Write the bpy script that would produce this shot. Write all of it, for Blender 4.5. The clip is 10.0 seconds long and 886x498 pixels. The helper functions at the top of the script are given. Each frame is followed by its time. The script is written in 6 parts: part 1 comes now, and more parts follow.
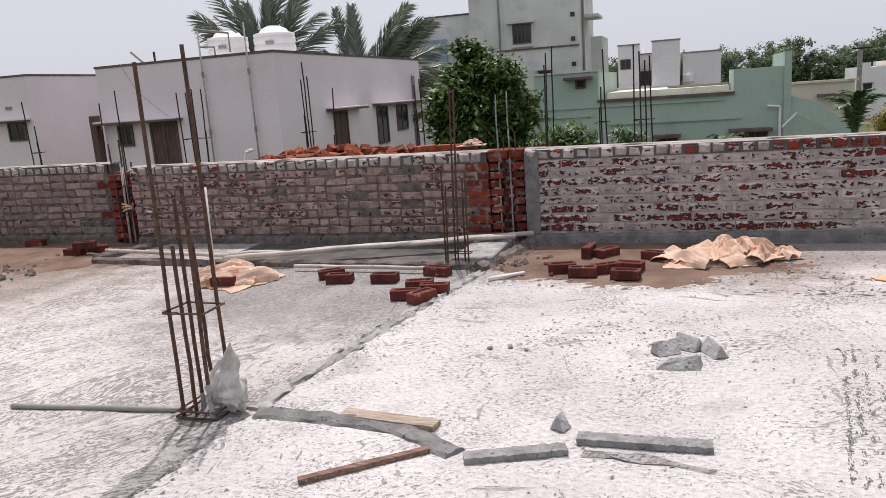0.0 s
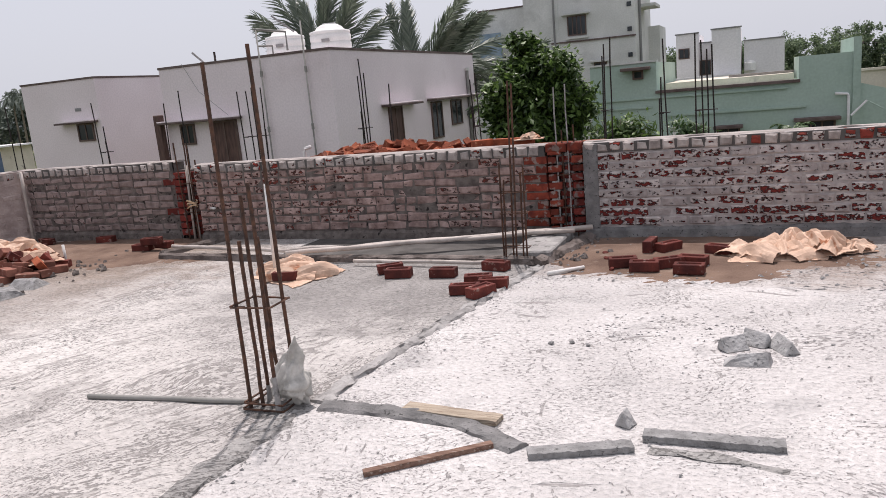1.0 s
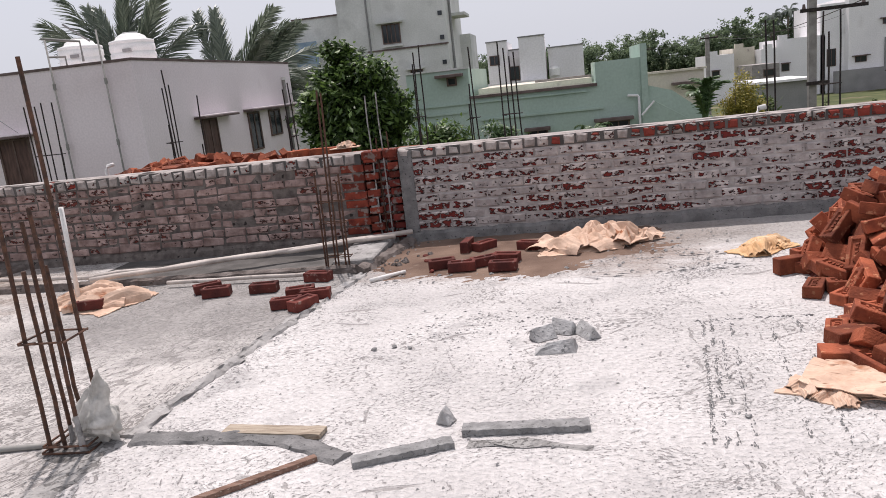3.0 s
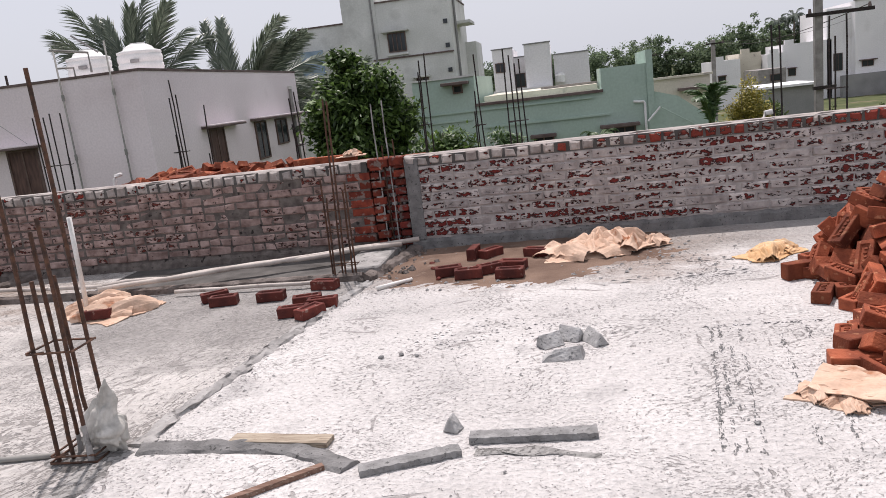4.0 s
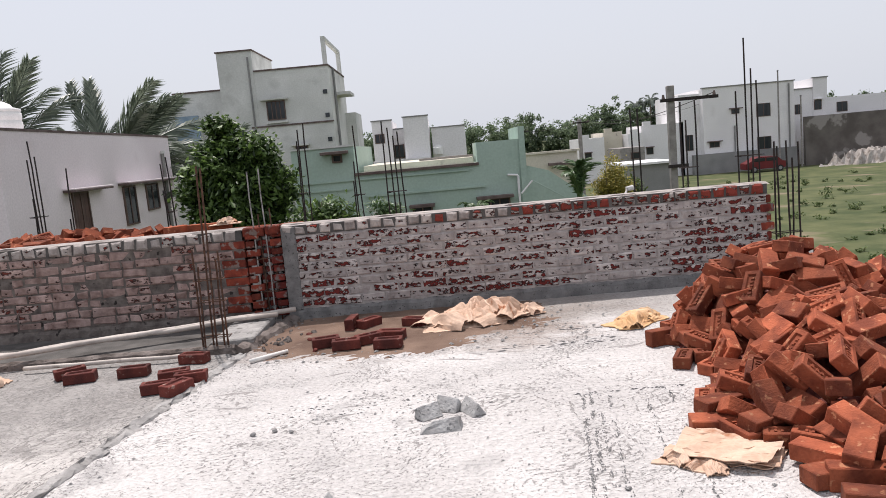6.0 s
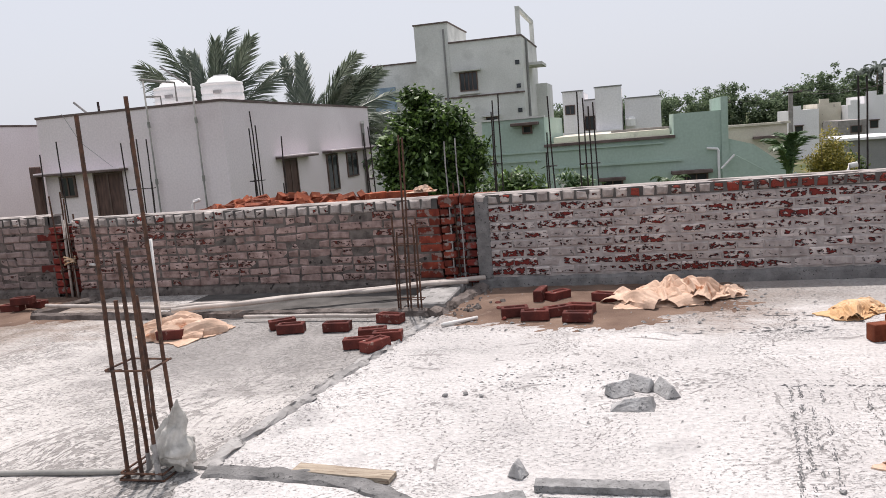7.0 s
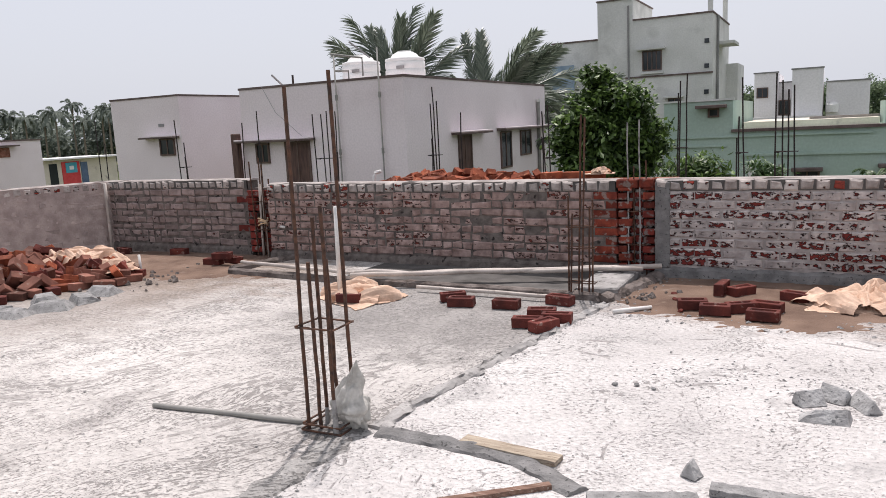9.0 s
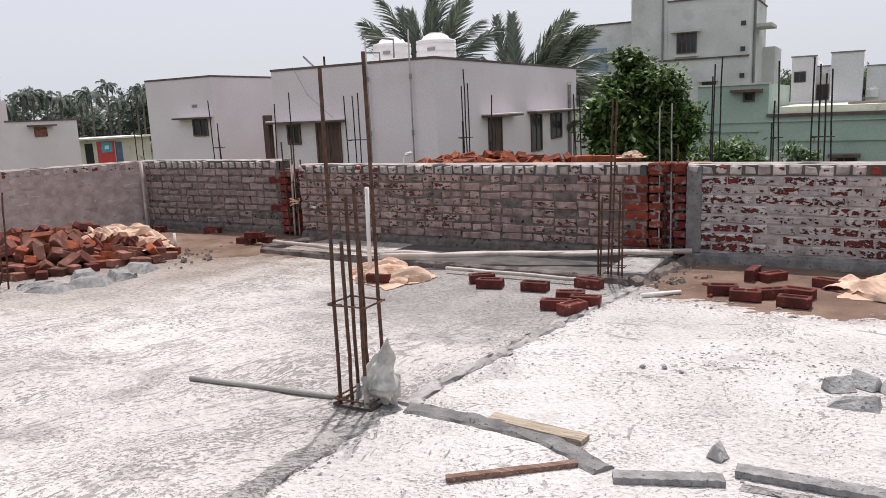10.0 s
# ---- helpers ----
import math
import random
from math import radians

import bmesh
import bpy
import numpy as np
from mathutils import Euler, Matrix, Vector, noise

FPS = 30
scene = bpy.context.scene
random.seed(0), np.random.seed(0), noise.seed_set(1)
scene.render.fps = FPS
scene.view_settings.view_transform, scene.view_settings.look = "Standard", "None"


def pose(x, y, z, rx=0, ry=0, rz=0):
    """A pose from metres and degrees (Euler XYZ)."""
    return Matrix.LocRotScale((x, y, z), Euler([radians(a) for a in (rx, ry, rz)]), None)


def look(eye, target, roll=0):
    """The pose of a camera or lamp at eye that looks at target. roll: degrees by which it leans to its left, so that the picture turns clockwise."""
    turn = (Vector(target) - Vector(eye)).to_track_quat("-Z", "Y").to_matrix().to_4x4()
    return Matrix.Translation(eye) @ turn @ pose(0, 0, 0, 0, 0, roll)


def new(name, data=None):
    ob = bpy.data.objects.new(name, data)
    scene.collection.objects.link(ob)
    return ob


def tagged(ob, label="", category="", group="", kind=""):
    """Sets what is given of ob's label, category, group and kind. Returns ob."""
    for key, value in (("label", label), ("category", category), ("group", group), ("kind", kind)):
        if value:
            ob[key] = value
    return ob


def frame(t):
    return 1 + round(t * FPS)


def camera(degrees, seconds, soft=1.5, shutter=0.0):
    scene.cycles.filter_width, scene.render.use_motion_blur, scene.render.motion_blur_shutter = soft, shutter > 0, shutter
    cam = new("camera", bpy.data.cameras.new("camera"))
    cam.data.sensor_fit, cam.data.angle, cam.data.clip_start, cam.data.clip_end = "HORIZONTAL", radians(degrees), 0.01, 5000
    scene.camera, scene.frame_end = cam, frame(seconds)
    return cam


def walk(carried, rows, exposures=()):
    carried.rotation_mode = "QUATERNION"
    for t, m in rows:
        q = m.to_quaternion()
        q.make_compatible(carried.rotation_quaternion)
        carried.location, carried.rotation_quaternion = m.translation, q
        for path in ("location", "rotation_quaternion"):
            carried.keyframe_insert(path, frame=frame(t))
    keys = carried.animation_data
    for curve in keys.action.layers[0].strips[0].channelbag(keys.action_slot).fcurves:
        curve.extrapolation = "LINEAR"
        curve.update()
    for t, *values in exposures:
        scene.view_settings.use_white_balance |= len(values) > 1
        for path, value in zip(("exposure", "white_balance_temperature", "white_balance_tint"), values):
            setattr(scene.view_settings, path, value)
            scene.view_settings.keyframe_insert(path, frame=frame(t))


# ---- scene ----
cam = camera(61.9, 10.0, 0.8)
METRES, EYE, TILT, LEAN, TURN = 0.545, 1.5, 0.0, 0.0, 18.8
ROWS = [
    (0.0, 0.0, 0.0, 0.0, -0.84, -11.86, 4.0),
    (0.5, -0.0257, 0.0022, 0.0146, 0.89, -11.07, 5.44),
    (1.0, -0.0702, 0.0075, 0.0036, 3.2, -11.96, 5.07),
    (1.5, -0.0347, 0.0251, -0.0001, 1.9, -12.26, 4.54),
    (2.0, 0.0438, 0.0217, 0.0101, -4.1, -12.38, 5.46),
    (2.5, 0.0756, -0.028, 0.0103, -6.96, -11.02, 6.12),
    (2.7, 0.098, -0.027, 0.005, -8.67, -12.03, 6.1),
    (3.3, 0.103, -0.027, 0.0, -10.8, -12.8, 6.3),
    (3.8, 0.108, -0.027, -0.001, -10.42, -12.31, 6.42),
    (4.0, 0.1104, -0.0256, -0.0004, -9.89, -12.08, 6.66),
    (4.5, 0.0989, -0.0293, 0.0084, -8.73, -10.21, 7.25),
    (5.0, 0.1438, -0.0288, 0.0137, -10.32, -8.81, 5.95),
    (5.2, 0.158, -0.025, 0.0142, -14.36, -7.96, 4.5),
    (5.75, 0.145, -0.018, 0.018, -19.8, -7.5, 4.6),
    (6.3, 0.12, -0.0103, 0.0213, -16.23, -8.21, 5.75),
    (6.5, 0.0998, -0.0065, 0.0227, -12.96, -8.39, 5.52),
    (7.0, 0.0083, 0.0136, 0.0202, -4.71, -8.69, 4.65),
    (7.5, -0.1241, 0.012, 0.0138, 5.39, -9.64, 3.35),
    (8.0, -0.1805, 0.0218, 0.0078, 11.58, -10.97, 2.68),
    (8.5, -0.1542, 0.0463, 0.0154, 10.59, -9.93, 2.39),
    (9.0, -0.1229, 0.0526, 0.0273, 8.49, -9.47, 2.85),
    (9.5, -0.1293, 0.0039, 0.0186, 6.64, -8.46, 2.5),
    (10.0, -0.1347, -0.0473, 0.0204, 10.76, -10.67, 2.46),
]
walk(cam, [(t, pose(0, 0, EYE, TILT, LEAN, TURN) @ pose(METRES * x, METRES * y, METRES * z, 90 + pitch, roll, yaw)) for t, x, y, z, yaw, pitch, roll in ROWS], [(0.0, 0.06, 6500, 17.5), (4.5, 0.11, 6500, 17), (6.3, 0.18, 6500, 14.5), (7.5, 0.18, 6500, 15.5), (8.2, 0.10, 6500, 16.5), (9.0, 0.16, 6500, 15.5), (10.0, 0.16, 6500, 15.5)])

# ---- light ----
SUN_AZ, SUN_EL = 108.0, 70.0      # degrees: azimuth from +x towards +y, elevation
sun_from = Vector((math.cos(radians(SUN_AZ)) * math.cos(radians(SUN_EL)), math.sin(radians(SUN_AZ)) * math.cos(radians(SUN_EL)), math.sin(radians(SUN_EL))))
world = bpy.data.worlds.new("hazy_sky")
scene.world = world
world.use_nodes = True
wn, wl = world.node_tree.nodes, world.node_tree.links
sky = wn.new("ShaderNodeTexSky")
sky.sky_type, sky.sun_disc = "NISHITA", False
sky.sun_elevation, sky.sun_rotation = radians(SUN_EL), radians(90.0 - SUN_AZ)
sky.air_density, sky.dust_density, sky.ozone_density = 1.0, 6.0, 1.0
haze = wn.new("ShaderNodeMixRGB")
haze.inputs[0].default_value = 0.8
haze.inputs[2].default_value = (7.2, 7.65, 8.2, 1)
wl.new(sky.outputs[0], haze.inputs[1])
wl.new(haze.outputs[0], wn["Background"].inputs[0])
wn["Background"].inputs[1].default_value = 0.1
sun = new("sun", bpy.data.lights.new("sun", "SUN"))
sun.data.energy, sun.data.angle, sun.data.color = 3.7, radians(1.5), (1.0, 0.955, 0.90)
sun.matrix_world = look(sun_from * 50, (0, 0, 0))


# ---- materials ----
def rough_mat(name, c1, c2, scale=6.0, rough=0.9, bump=0.3, bscale=60.0, spots=None, spot_scale=30.0, spot_at=0.62, stretch=(1, 1, 1), random_v=0.0, metal=0.0, spot_soft=0.06):
    m = bpy.data.materials.new(name)
    m.use_nodes = True
    n, l = m.node_tree.nodes, m.node_tree.links
    b = n["Principled BSDF"]
    b.inputs["Roughness"].default_value, b.inputs["Metallic"].default_value = rough, metal
    b.inputs["Specular IOR Level"].default_value = 0.3
    geo, mp = n.new("ShaderNodeNewGeometry"), n.new("ShaderNodeMapping")
    mp.inputs["Scale"].default_value = stretch
    l.new(geo.outputs["Position"], mp.inputs["Vector"])
    big = n.new("ShaderNodeTexNoise")
    big.inputs["Scale"].default_value, big.inputs["Detail"].default_value = scale, 6.0
    l.new(mp.outputs[0], big.inputs["Vector"])
    ramp = n.new("ShaderNodeValToRGB")
    ramp.color_ramp.elements[0].position, ramp.color_ramp.elements[1].position = 0.34, 0.66
    ramp.color_ramp.elements[0].color, ramp.color_ramp.elements[1].color = (*c1, 1), (*c2, 1)
    l.new(big.outputs[0], ramp.inputs[0])
    col = ramp.outputs[0]
    fine = n.new("ShaderNodeTexNoise")
    fine.inputs["Scale"].default_value, fine.inputs["Detail"].default_value = bscale, 4.0
    l.new(mp.outputs[0], fine.inputs["Vector"])
    if spots:
        sp = n.new("ShaderNodeTexNoise")
        sp.inputs["Scale"].default_value, sp.inputs["Detail"].default_value = spot_scale, 5.0
        l.new(mp.outputs[0], sp.inputs["Vector"])
        mr = n.new("ShaderNodeMapRange")
        mr.inputs[1].default_value, mr.inputs[2].default_value = spot_at, spot_at + spot_soft
        l.new(sp.outputs[0], mr.inputs[0])
        mx = n.new("ShaderNodeMixRGB")
        mx.inputs[2].default_value = (*spots, 1)
        l.new(mr.outputs[0], mx.inputs[0])
        l.new(col, mx.inputs[1])
        col = mx.outputs[0]
    hs = n.new("ShaderNodeHueSaturation")
    mr2 = n.new("ShaderNodeMath")
    mr2.operation, mr2.inputs[1].default_value, mr2.inputs[2].default_value = "MULTIPLY_ADD", 0.35, 0.82
    l.new(fine.outputs[0], mr2.inputs[0])
    val = mr2.outputs[0]
    if random_v:
        oi, ma = n.new("ShaderNodeObjectInfo"), n.new("ShaderNodeMath")
        ma.operation, ma.inputs[1].default_value, ma.inputs[2].default_value = "MULTIPLY_ADD", random_v, 1 - random_v / 2
        l.new(oi.outputs["Random"], ma.inputs[0])
        mu = n.new("ShaderNodeMath")
        mu.operation = "MULTIPLY"
        l.new(ma.outputs[0], mu.inputs[0])
        l.new(val, mu.inputs[1])
        val = mu.outputs[0]
    l.new(val, hs.inputs["Value"])
    l.new(col, hs.inputs["Color"])
    l.new(hs.outputs[0], b.inputs["Base Color"])
    bp = n.new("ShaderNodeBump")
    bp.inputs["Strength"].default_value, bp.inputs["Distance"].default_value = bump, 0.01
    l.new(fine.outputs[0], bp.inputs["Height"])
    l.new(bp.outputs[0], b.inputs["Normal"])
    return m


def smeared_brick(name, dent_rim, red2, grey1, grey2, smear, spread, scale=11.0, band=0.0, half=0.039):
    """Brick face over which mortar was smeared: smear is the share that stays grey."""
    m = rough_mat(name, grey1, grey2, 9.0, 0.92, 0.8, 45.0, random_v=0.45)
    n, l = m.node_tree.nodes, m.node_tree.links
    hs = n["Hue/Saturation/Value"]
    geo, oi = n.new("ShaderNodeNewGeometry"), n.new("ShaderNodeObjectInfo")
    mp = n.new("ShaderNodeMapping")
    mp.inputs["Scale"].default_value = (1.0, 1.0, 1.7)
    l.new(geo.outputs["Position"], mp.inputs["Vector"])
    nz = n.new("ShaderNodeTexNoise")
    nz.inputs["Scale"].default_value, nz.inputs["Detail"].default_value, nz.inputs["Roughness"].default_value = scale, 3.5, 0.6
    l.new(mp.outputs[0], nz.inputs["Vector"])
    low = n.new("ShaderNodeTexNoise")
    low.inputs["Scale"].default_value, low.inputs["Detail"].default_value = 1.1, 2.0
    l.new(geo.outputs["Position"], low.inputs["Vector"])
    a = n.new("ShaderNodeMath")
    a.operation, a.inputs[1].default_value = "MULTIPLY_ADD", spread
    l.new(oi.outputs["Random"], a.inputs[0])
    l.new(nz.outputs[0], a.inputs[2])
    a2 = n.new("ShaderNodeMath")
    a2.operation, a2.inputs[1].default_value = "MULTIPLY_ADD", 0.35
    l.new(low.outputs[0], a2.inputs[0])
    l.new(a.outputs[0], a2.inputs[2])
    if band:
        tc, sx, ab, core = n.new("ShaderNodeTexCoord"), n.new("ShaderNodeSeparateXYZ"), n.new("ShaderNodeMath"), n.new("ShaderNodeMapRange")
        l.new(tc.outputs["Object"], sx.inputs[0])
        ab.operation = "ABSOLUTE"
        l.new(sx.outputs["Z"], ab.inputs[0])
        core.inputs[1].default_value, core.inputs[2].default_value, core.inputs[3].default_value, core.inputs[4].default_value = half * 0.45, half, band, 0.0
        l.new(ab.outputs[0], core.inputs[0])
        a3 = n.new("ShaderNodeMath")
        l.new(a2.outputs[0], a3.inputs[0])
        l.new(core.outputs[0], a3.inputs[1])
        a2 = a3
    mr = n.new("ShaderNodeMapRange")
    mr.inputs[1].default_value, mr.inputs[2].default_value = smear, smear + 0.05
    l.new(a2.outputs[0], mr.inputs[0])
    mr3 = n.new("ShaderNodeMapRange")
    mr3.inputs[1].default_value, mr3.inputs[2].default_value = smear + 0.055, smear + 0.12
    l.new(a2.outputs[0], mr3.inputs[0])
    # Near-black at the rim of each dent, red further in.
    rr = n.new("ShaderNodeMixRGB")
    rr.inputs[1].default_value, rr.inputs[2].default_value = (*dent_rim, 1), (*red2, 1)
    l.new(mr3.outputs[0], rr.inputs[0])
    dent = n.new("ShaderNodeBump")
    dent.invert = True
    dent.inputs["Strength"].default_value, dent.inputs["Distance"].default_value = 1.0, 0.012
    l.new(mr.outputs[0], dent.inputs["Height"])
    l.new(n["Bump"].outputs[0], dent.inputs["Normal"])
    l.new(dent.outputs[0], n["Principled BSDF"].inputs["Normal"])
    mx = n.new("ShaderNodeMixRGB")
    l.new(mr.outputs[0], mx.inputs[0])
    l.new(hs.inputs["Color"].links[0].from_socket, mx.inputs[1])
    l.new(rr.outputs[0], mx.inputs[2])
    l.new(mx.outputs[0], hs.inputs["Color"])
    return m


def slab_mat(name, c1, c2, scale, patch, groove_shade, relief, layers):
    """Rough-trowelled concrete: soft tone patches and crisp drag marks, the shade of their ridges put into the colour.
    layers: size, length, angle, threshold, gain.
    """
    m = rough_mat(name, c1, c2, scale, 0.93, 1.0, relief, patch, 2.3, 0.58, spot_soft=0.1)
    m.node_tree.nodes["Bump"].inputs["Distance"].default_value = 0.03
    # Light and shade of the relief, put into the colour by the bump's noise.
    relief_shade = m.node_tree.nodes["Math"]
    relief_shade.inputs[1].default_value, relief_shade.inputs[2].default_value = 0.7, 0.65
    n, l = m.node_tree.nodes, m.node_tree.links
    hs, geo = n["Hue/Saturation/Value"], n.new("ShaderNodeNewGeometry")
    # the trowel's strokes bend
    sway, off, bent = n.new("ShaderNodeTexNoise"), n.new("ShaderNodeVectorMath"), n.new("ShaderNodeVectorMath")
    sway.inputs["Scale"].default_value, sway.inputs["Detail"].default_value = 0.9, 2.0
    l.new(geo.outputs["Position"], sway.inputs["Vector"])
    off.operation, off.inputs[1].default_value, off.inputs[2].default_value = "MULTIPLY_ADD", (0.7, 0.7, 0.0), (-0.35, -0.35, 0.0)
    l.new(sway.outputs["Color"], off.inputs[0])
    l.new(geo.outputs["Position"], bent.inputs[0])
    l.new(off.outputs[0], bent.inputs[1])
    total = None
    for k, (size, long, angle, at, gain) in enumerate(layers):
        mp = n.new("ShaderNodeMapping")
        mp.vector_type = "TEXTURE"
        mp.inputs["Scale"].default_value, mp.inputs["Rotation"].default_value, mp.inputs["Location"].default_value = (long, 1.0, 1.0), (0, 0, radians(angle)), (k * 3.7, k * 1.3, 0)
        l.new(bent.outputs[0], mp.inputs["Vector"])
        nz = n.new("ShaderNodeTexNoise")
        nz.inputs["Scale"].default_value, nz.inputs["Detail"].default_value, nz.inputs["Roughness"].default_value = size, 4.0, 0.55
        l.new(mp.outputs[0], nz.inputs["Vector"])
        mask = n.new("ShaderNodeTexNoise")
        mask.inputs["Scale"].default_value, mask.inputs["Detail"].default_value = 1.5 + 0.5 * k, 3.0
        l.new(mp.outputs[0], mask.inputs["Vector"])
        add = n.new("ShaderNodeMath")
        add.operation, add.inputs[1].default_value = "MULTIPLY_ADD", 0.5
        l.new(mask.outputs[0], add.inputs[0])
        l.new(nz.outputs[0], add.inputs[2])
        mr = n.new("ShaderNodeMapRange")
        mr.inputs[1].default_value, mr.inputs[2].default_value, mr.inputs[4].default_value = at + 0.255, at + 0.295, gain
        l.new(add.outputs[0], mr.inputs[0])
        if total:
            mxx = n.new("ShaderNodeMath")
            mxx.operation = "MAXIMUM"
            l.new(total, mxx.inputs[0])
            l.new(mr.outputs[0], mxx.inputs[1])
            total = mxx.outputs[0]
        else:
            total = mr.outputs[0]
    # Dark side of the trowel ridges, mixed into the base colour.
    mx = n.new("ShaderNodeMixRGB")
    mx.inputs[2].default_value = (*groove_shade, 1)
    l.new(total, mx.inputs[0])
    l.new(hs.inputs["Color"].links[0].from_socket, mx.inputs[1])
    l.new(mx.outputs[0], hs.inputs["Color"])
    inv = n.new("ShaderNodeBump")
    inv.invert = True
    inv.inputs["Strength"].default_value, inv.inputs["Distance"].default_value = 0.9, 0.009
    l.new(total, inv.inputs["Height"])
    bp = n["Bump"]
    l.new(bp.outputs[0], inv.inputs["Normal"])
    l.new(inv.outputs[0], n["Principled BSDF"].inputs["Normal"])
    return m


NEW_MARKS = ((11.0, 5.0, 4, 0.675, 0.6), (24.0, 3.0, 98, 0.652, 0.6), (52.0, 1.7, 40, 0.63, 0.6), (80.0, 1.5, 10, 0.63, 0.55))
OLD_MARKS = ((9.0, 3.2, 62, 0.615, 0.35), (24.0, 2.6, 58, 0.592, 0.6), (50.0, 2.0, 66, 0.588, 0.68), (85.0, 1.6, 50, 0.60, 0.6))
M_FLOOR = slab_mat("fresh_trowelled_concrete", (0.47, 0.448, 0.437), (0.60, 0.575, 0.56), 0.9, (0.43, 0.412, 0.403), (0.17, 0.155, 0.147), 36.0, NEW_MARKS)
M_FLOOR_OLD = slab_mat("older_grey_concrete", (0.41, 0.386, 0.368), (0.58, 0.55, 0.525), 0.5, (0.385, 0.362, 0.345), (0.15, 0.137, 0.128), 26.0, OLD_MARKS)
M_MORTAR = rough_mat("grey_mortar", (0.125, 0.122, 0.12), (0.22, 0.214, 0.21), 9.0, 0.95, 0.9, 70.0, (0.07, 0.068, 0.066), 45.0, 0.62)
M_BED = rough_mat("damp_and_shaded_screed", (0.06, 0.056, 0.053), (0.13, 0.122, 0.115), 4.0, 0.85, 0.6, 60.0)
M_RIDGE = rough_mat("rough_mortar_ridge", (0.22, 0.212, 0.205), (0.40, 0.385, 0.372), 6.0, 0.95, 1.0, 50.0, (0.11, 0.105, 0.10), 16.0, 0.58, spot_soft=0.12)
# Soil stain, darkened further: the kerb's shaded front is put into the colour.
M_KERB = rough_mat("soil_and_shade_dark_kerb", (0.075, 0.06, 0.053), (0.21, 0.178, 0.162), 7.0, 0.95, 1.0, 50.0, (0.05, 0.042, 0.038), 15.0, 0.6, spot_soft=0.1)
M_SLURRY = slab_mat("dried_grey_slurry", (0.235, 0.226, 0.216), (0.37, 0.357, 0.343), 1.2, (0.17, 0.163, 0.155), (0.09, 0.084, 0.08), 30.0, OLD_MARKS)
M_CAP = rough_mat("pale_cement_wash", (0.25, 0.22, 0.205), (0.42, 0.38, 0.355), 7.0, 0.9, 0.5, 60.0)
M_JOINT_L = rough_mat("rough_brown_joint", (0.085, 0.07, 0.064), (0.18, 0.155, 0.14), 12.0, 0.95, 1.0, 50.0, (0.03, 0.025, 0.023), 14.0, 0.62)
M_JOINT_R = rough_mat("flush_grey_joint", (0.27, 0.247, 0.237), (0.45, 0.415, 0.40), 8.0, 0.95, 0.8, 60.0)
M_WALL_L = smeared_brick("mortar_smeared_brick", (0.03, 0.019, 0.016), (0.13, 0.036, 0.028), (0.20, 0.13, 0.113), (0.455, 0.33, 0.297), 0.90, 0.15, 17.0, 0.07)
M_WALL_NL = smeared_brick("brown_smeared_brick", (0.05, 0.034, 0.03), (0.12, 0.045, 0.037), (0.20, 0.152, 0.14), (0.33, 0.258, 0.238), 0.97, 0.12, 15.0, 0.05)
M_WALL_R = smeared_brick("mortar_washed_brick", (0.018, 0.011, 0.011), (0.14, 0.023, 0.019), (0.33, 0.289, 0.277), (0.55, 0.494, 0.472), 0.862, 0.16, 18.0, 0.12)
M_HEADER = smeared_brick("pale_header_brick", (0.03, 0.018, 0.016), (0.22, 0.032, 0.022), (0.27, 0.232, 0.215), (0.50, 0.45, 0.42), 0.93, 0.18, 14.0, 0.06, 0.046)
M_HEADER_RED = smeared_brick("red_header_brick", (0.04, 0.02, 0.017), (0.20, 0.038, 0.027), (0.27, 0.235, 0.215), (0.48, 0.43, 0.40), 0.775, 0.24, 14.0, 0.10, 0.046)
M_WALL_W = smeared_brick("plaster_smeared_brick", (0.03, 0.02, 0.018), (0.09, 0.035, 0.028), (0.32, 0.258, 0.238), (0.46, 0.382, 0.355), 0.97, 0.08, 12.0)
M_JOINT_W = rough_mat("smeared_brown_joint", (0.31, 0.25, 0.23), (0.455, 0.376, 0.35), 8.0, 0.95, 0.8, 50.0)
M_BRICK_RAW = rough_mat("clean_red_brick", (0.10, 0.018, 0.015), (0.21, 0.034, 0.024), 12.0, 0.9, 0.5, 60.0, (0.17, 0.13, 0.12), 13.0, 0.55, random_v=0.6)
M_BRICK_SLOT = rough_mat("bright_red_brick", (0.10, 0.02, 0.014), (0.225, 0.044, 0.024), 12.0, 0.9, 0.6, 60.0, (0.22, 0.165, 0.145), 13.0, 0.545, random_v=0.6)
M_BRICK = rough_mat("fired_red_brick", (0.15, 0.036, 0.018), (0.335, 0.09, 0.042), 9.0, 0.88, 0.6, 80.0, (0.40, 0.17, 0.09), 22.0, 0.61, random_v=0.9)
M_BRICK_DUSTY = rough_mat("dusty_red_brick", (0.13, 0.055, 0.04), (0.25, 0.11, 0.08), 7.0, 0.92, 0.5, 80.0, (0.30, 0.21, 0.17), 14.0, 0.62, random_v=0.9)
M_BRICK_DARK = rough_mat("dark_red_brick", (0.068, 0.017, 0.014), (0.145, 0.033, 0.024), 9.0, 0.85, 0.6, 80.0, (0.21, 0.125, 0.105), 18.0, 0.62, random_v=0.6)
M_REBAR = rough_mat("rusty_steel", (0.055, 0.035, 0.028), (0.14, 0.07, 0.045), 30.0, 0.75, 0.4, 160.0, metal=0.25)
M_REBAR_FAR = rough_mat("dark_steel", (0.02, 0.018, 0.018), (0.05, 0.036, 0.032), 20.0, 0.7, 0.2, 100.0, metal=0.25)
M_PVC = rough_mat("white_plastic_pipe", (0.62, 0.60, 0.57), (0.75, 0.73, 0.70), 5.0, 0.45, 0.05, 60.0)
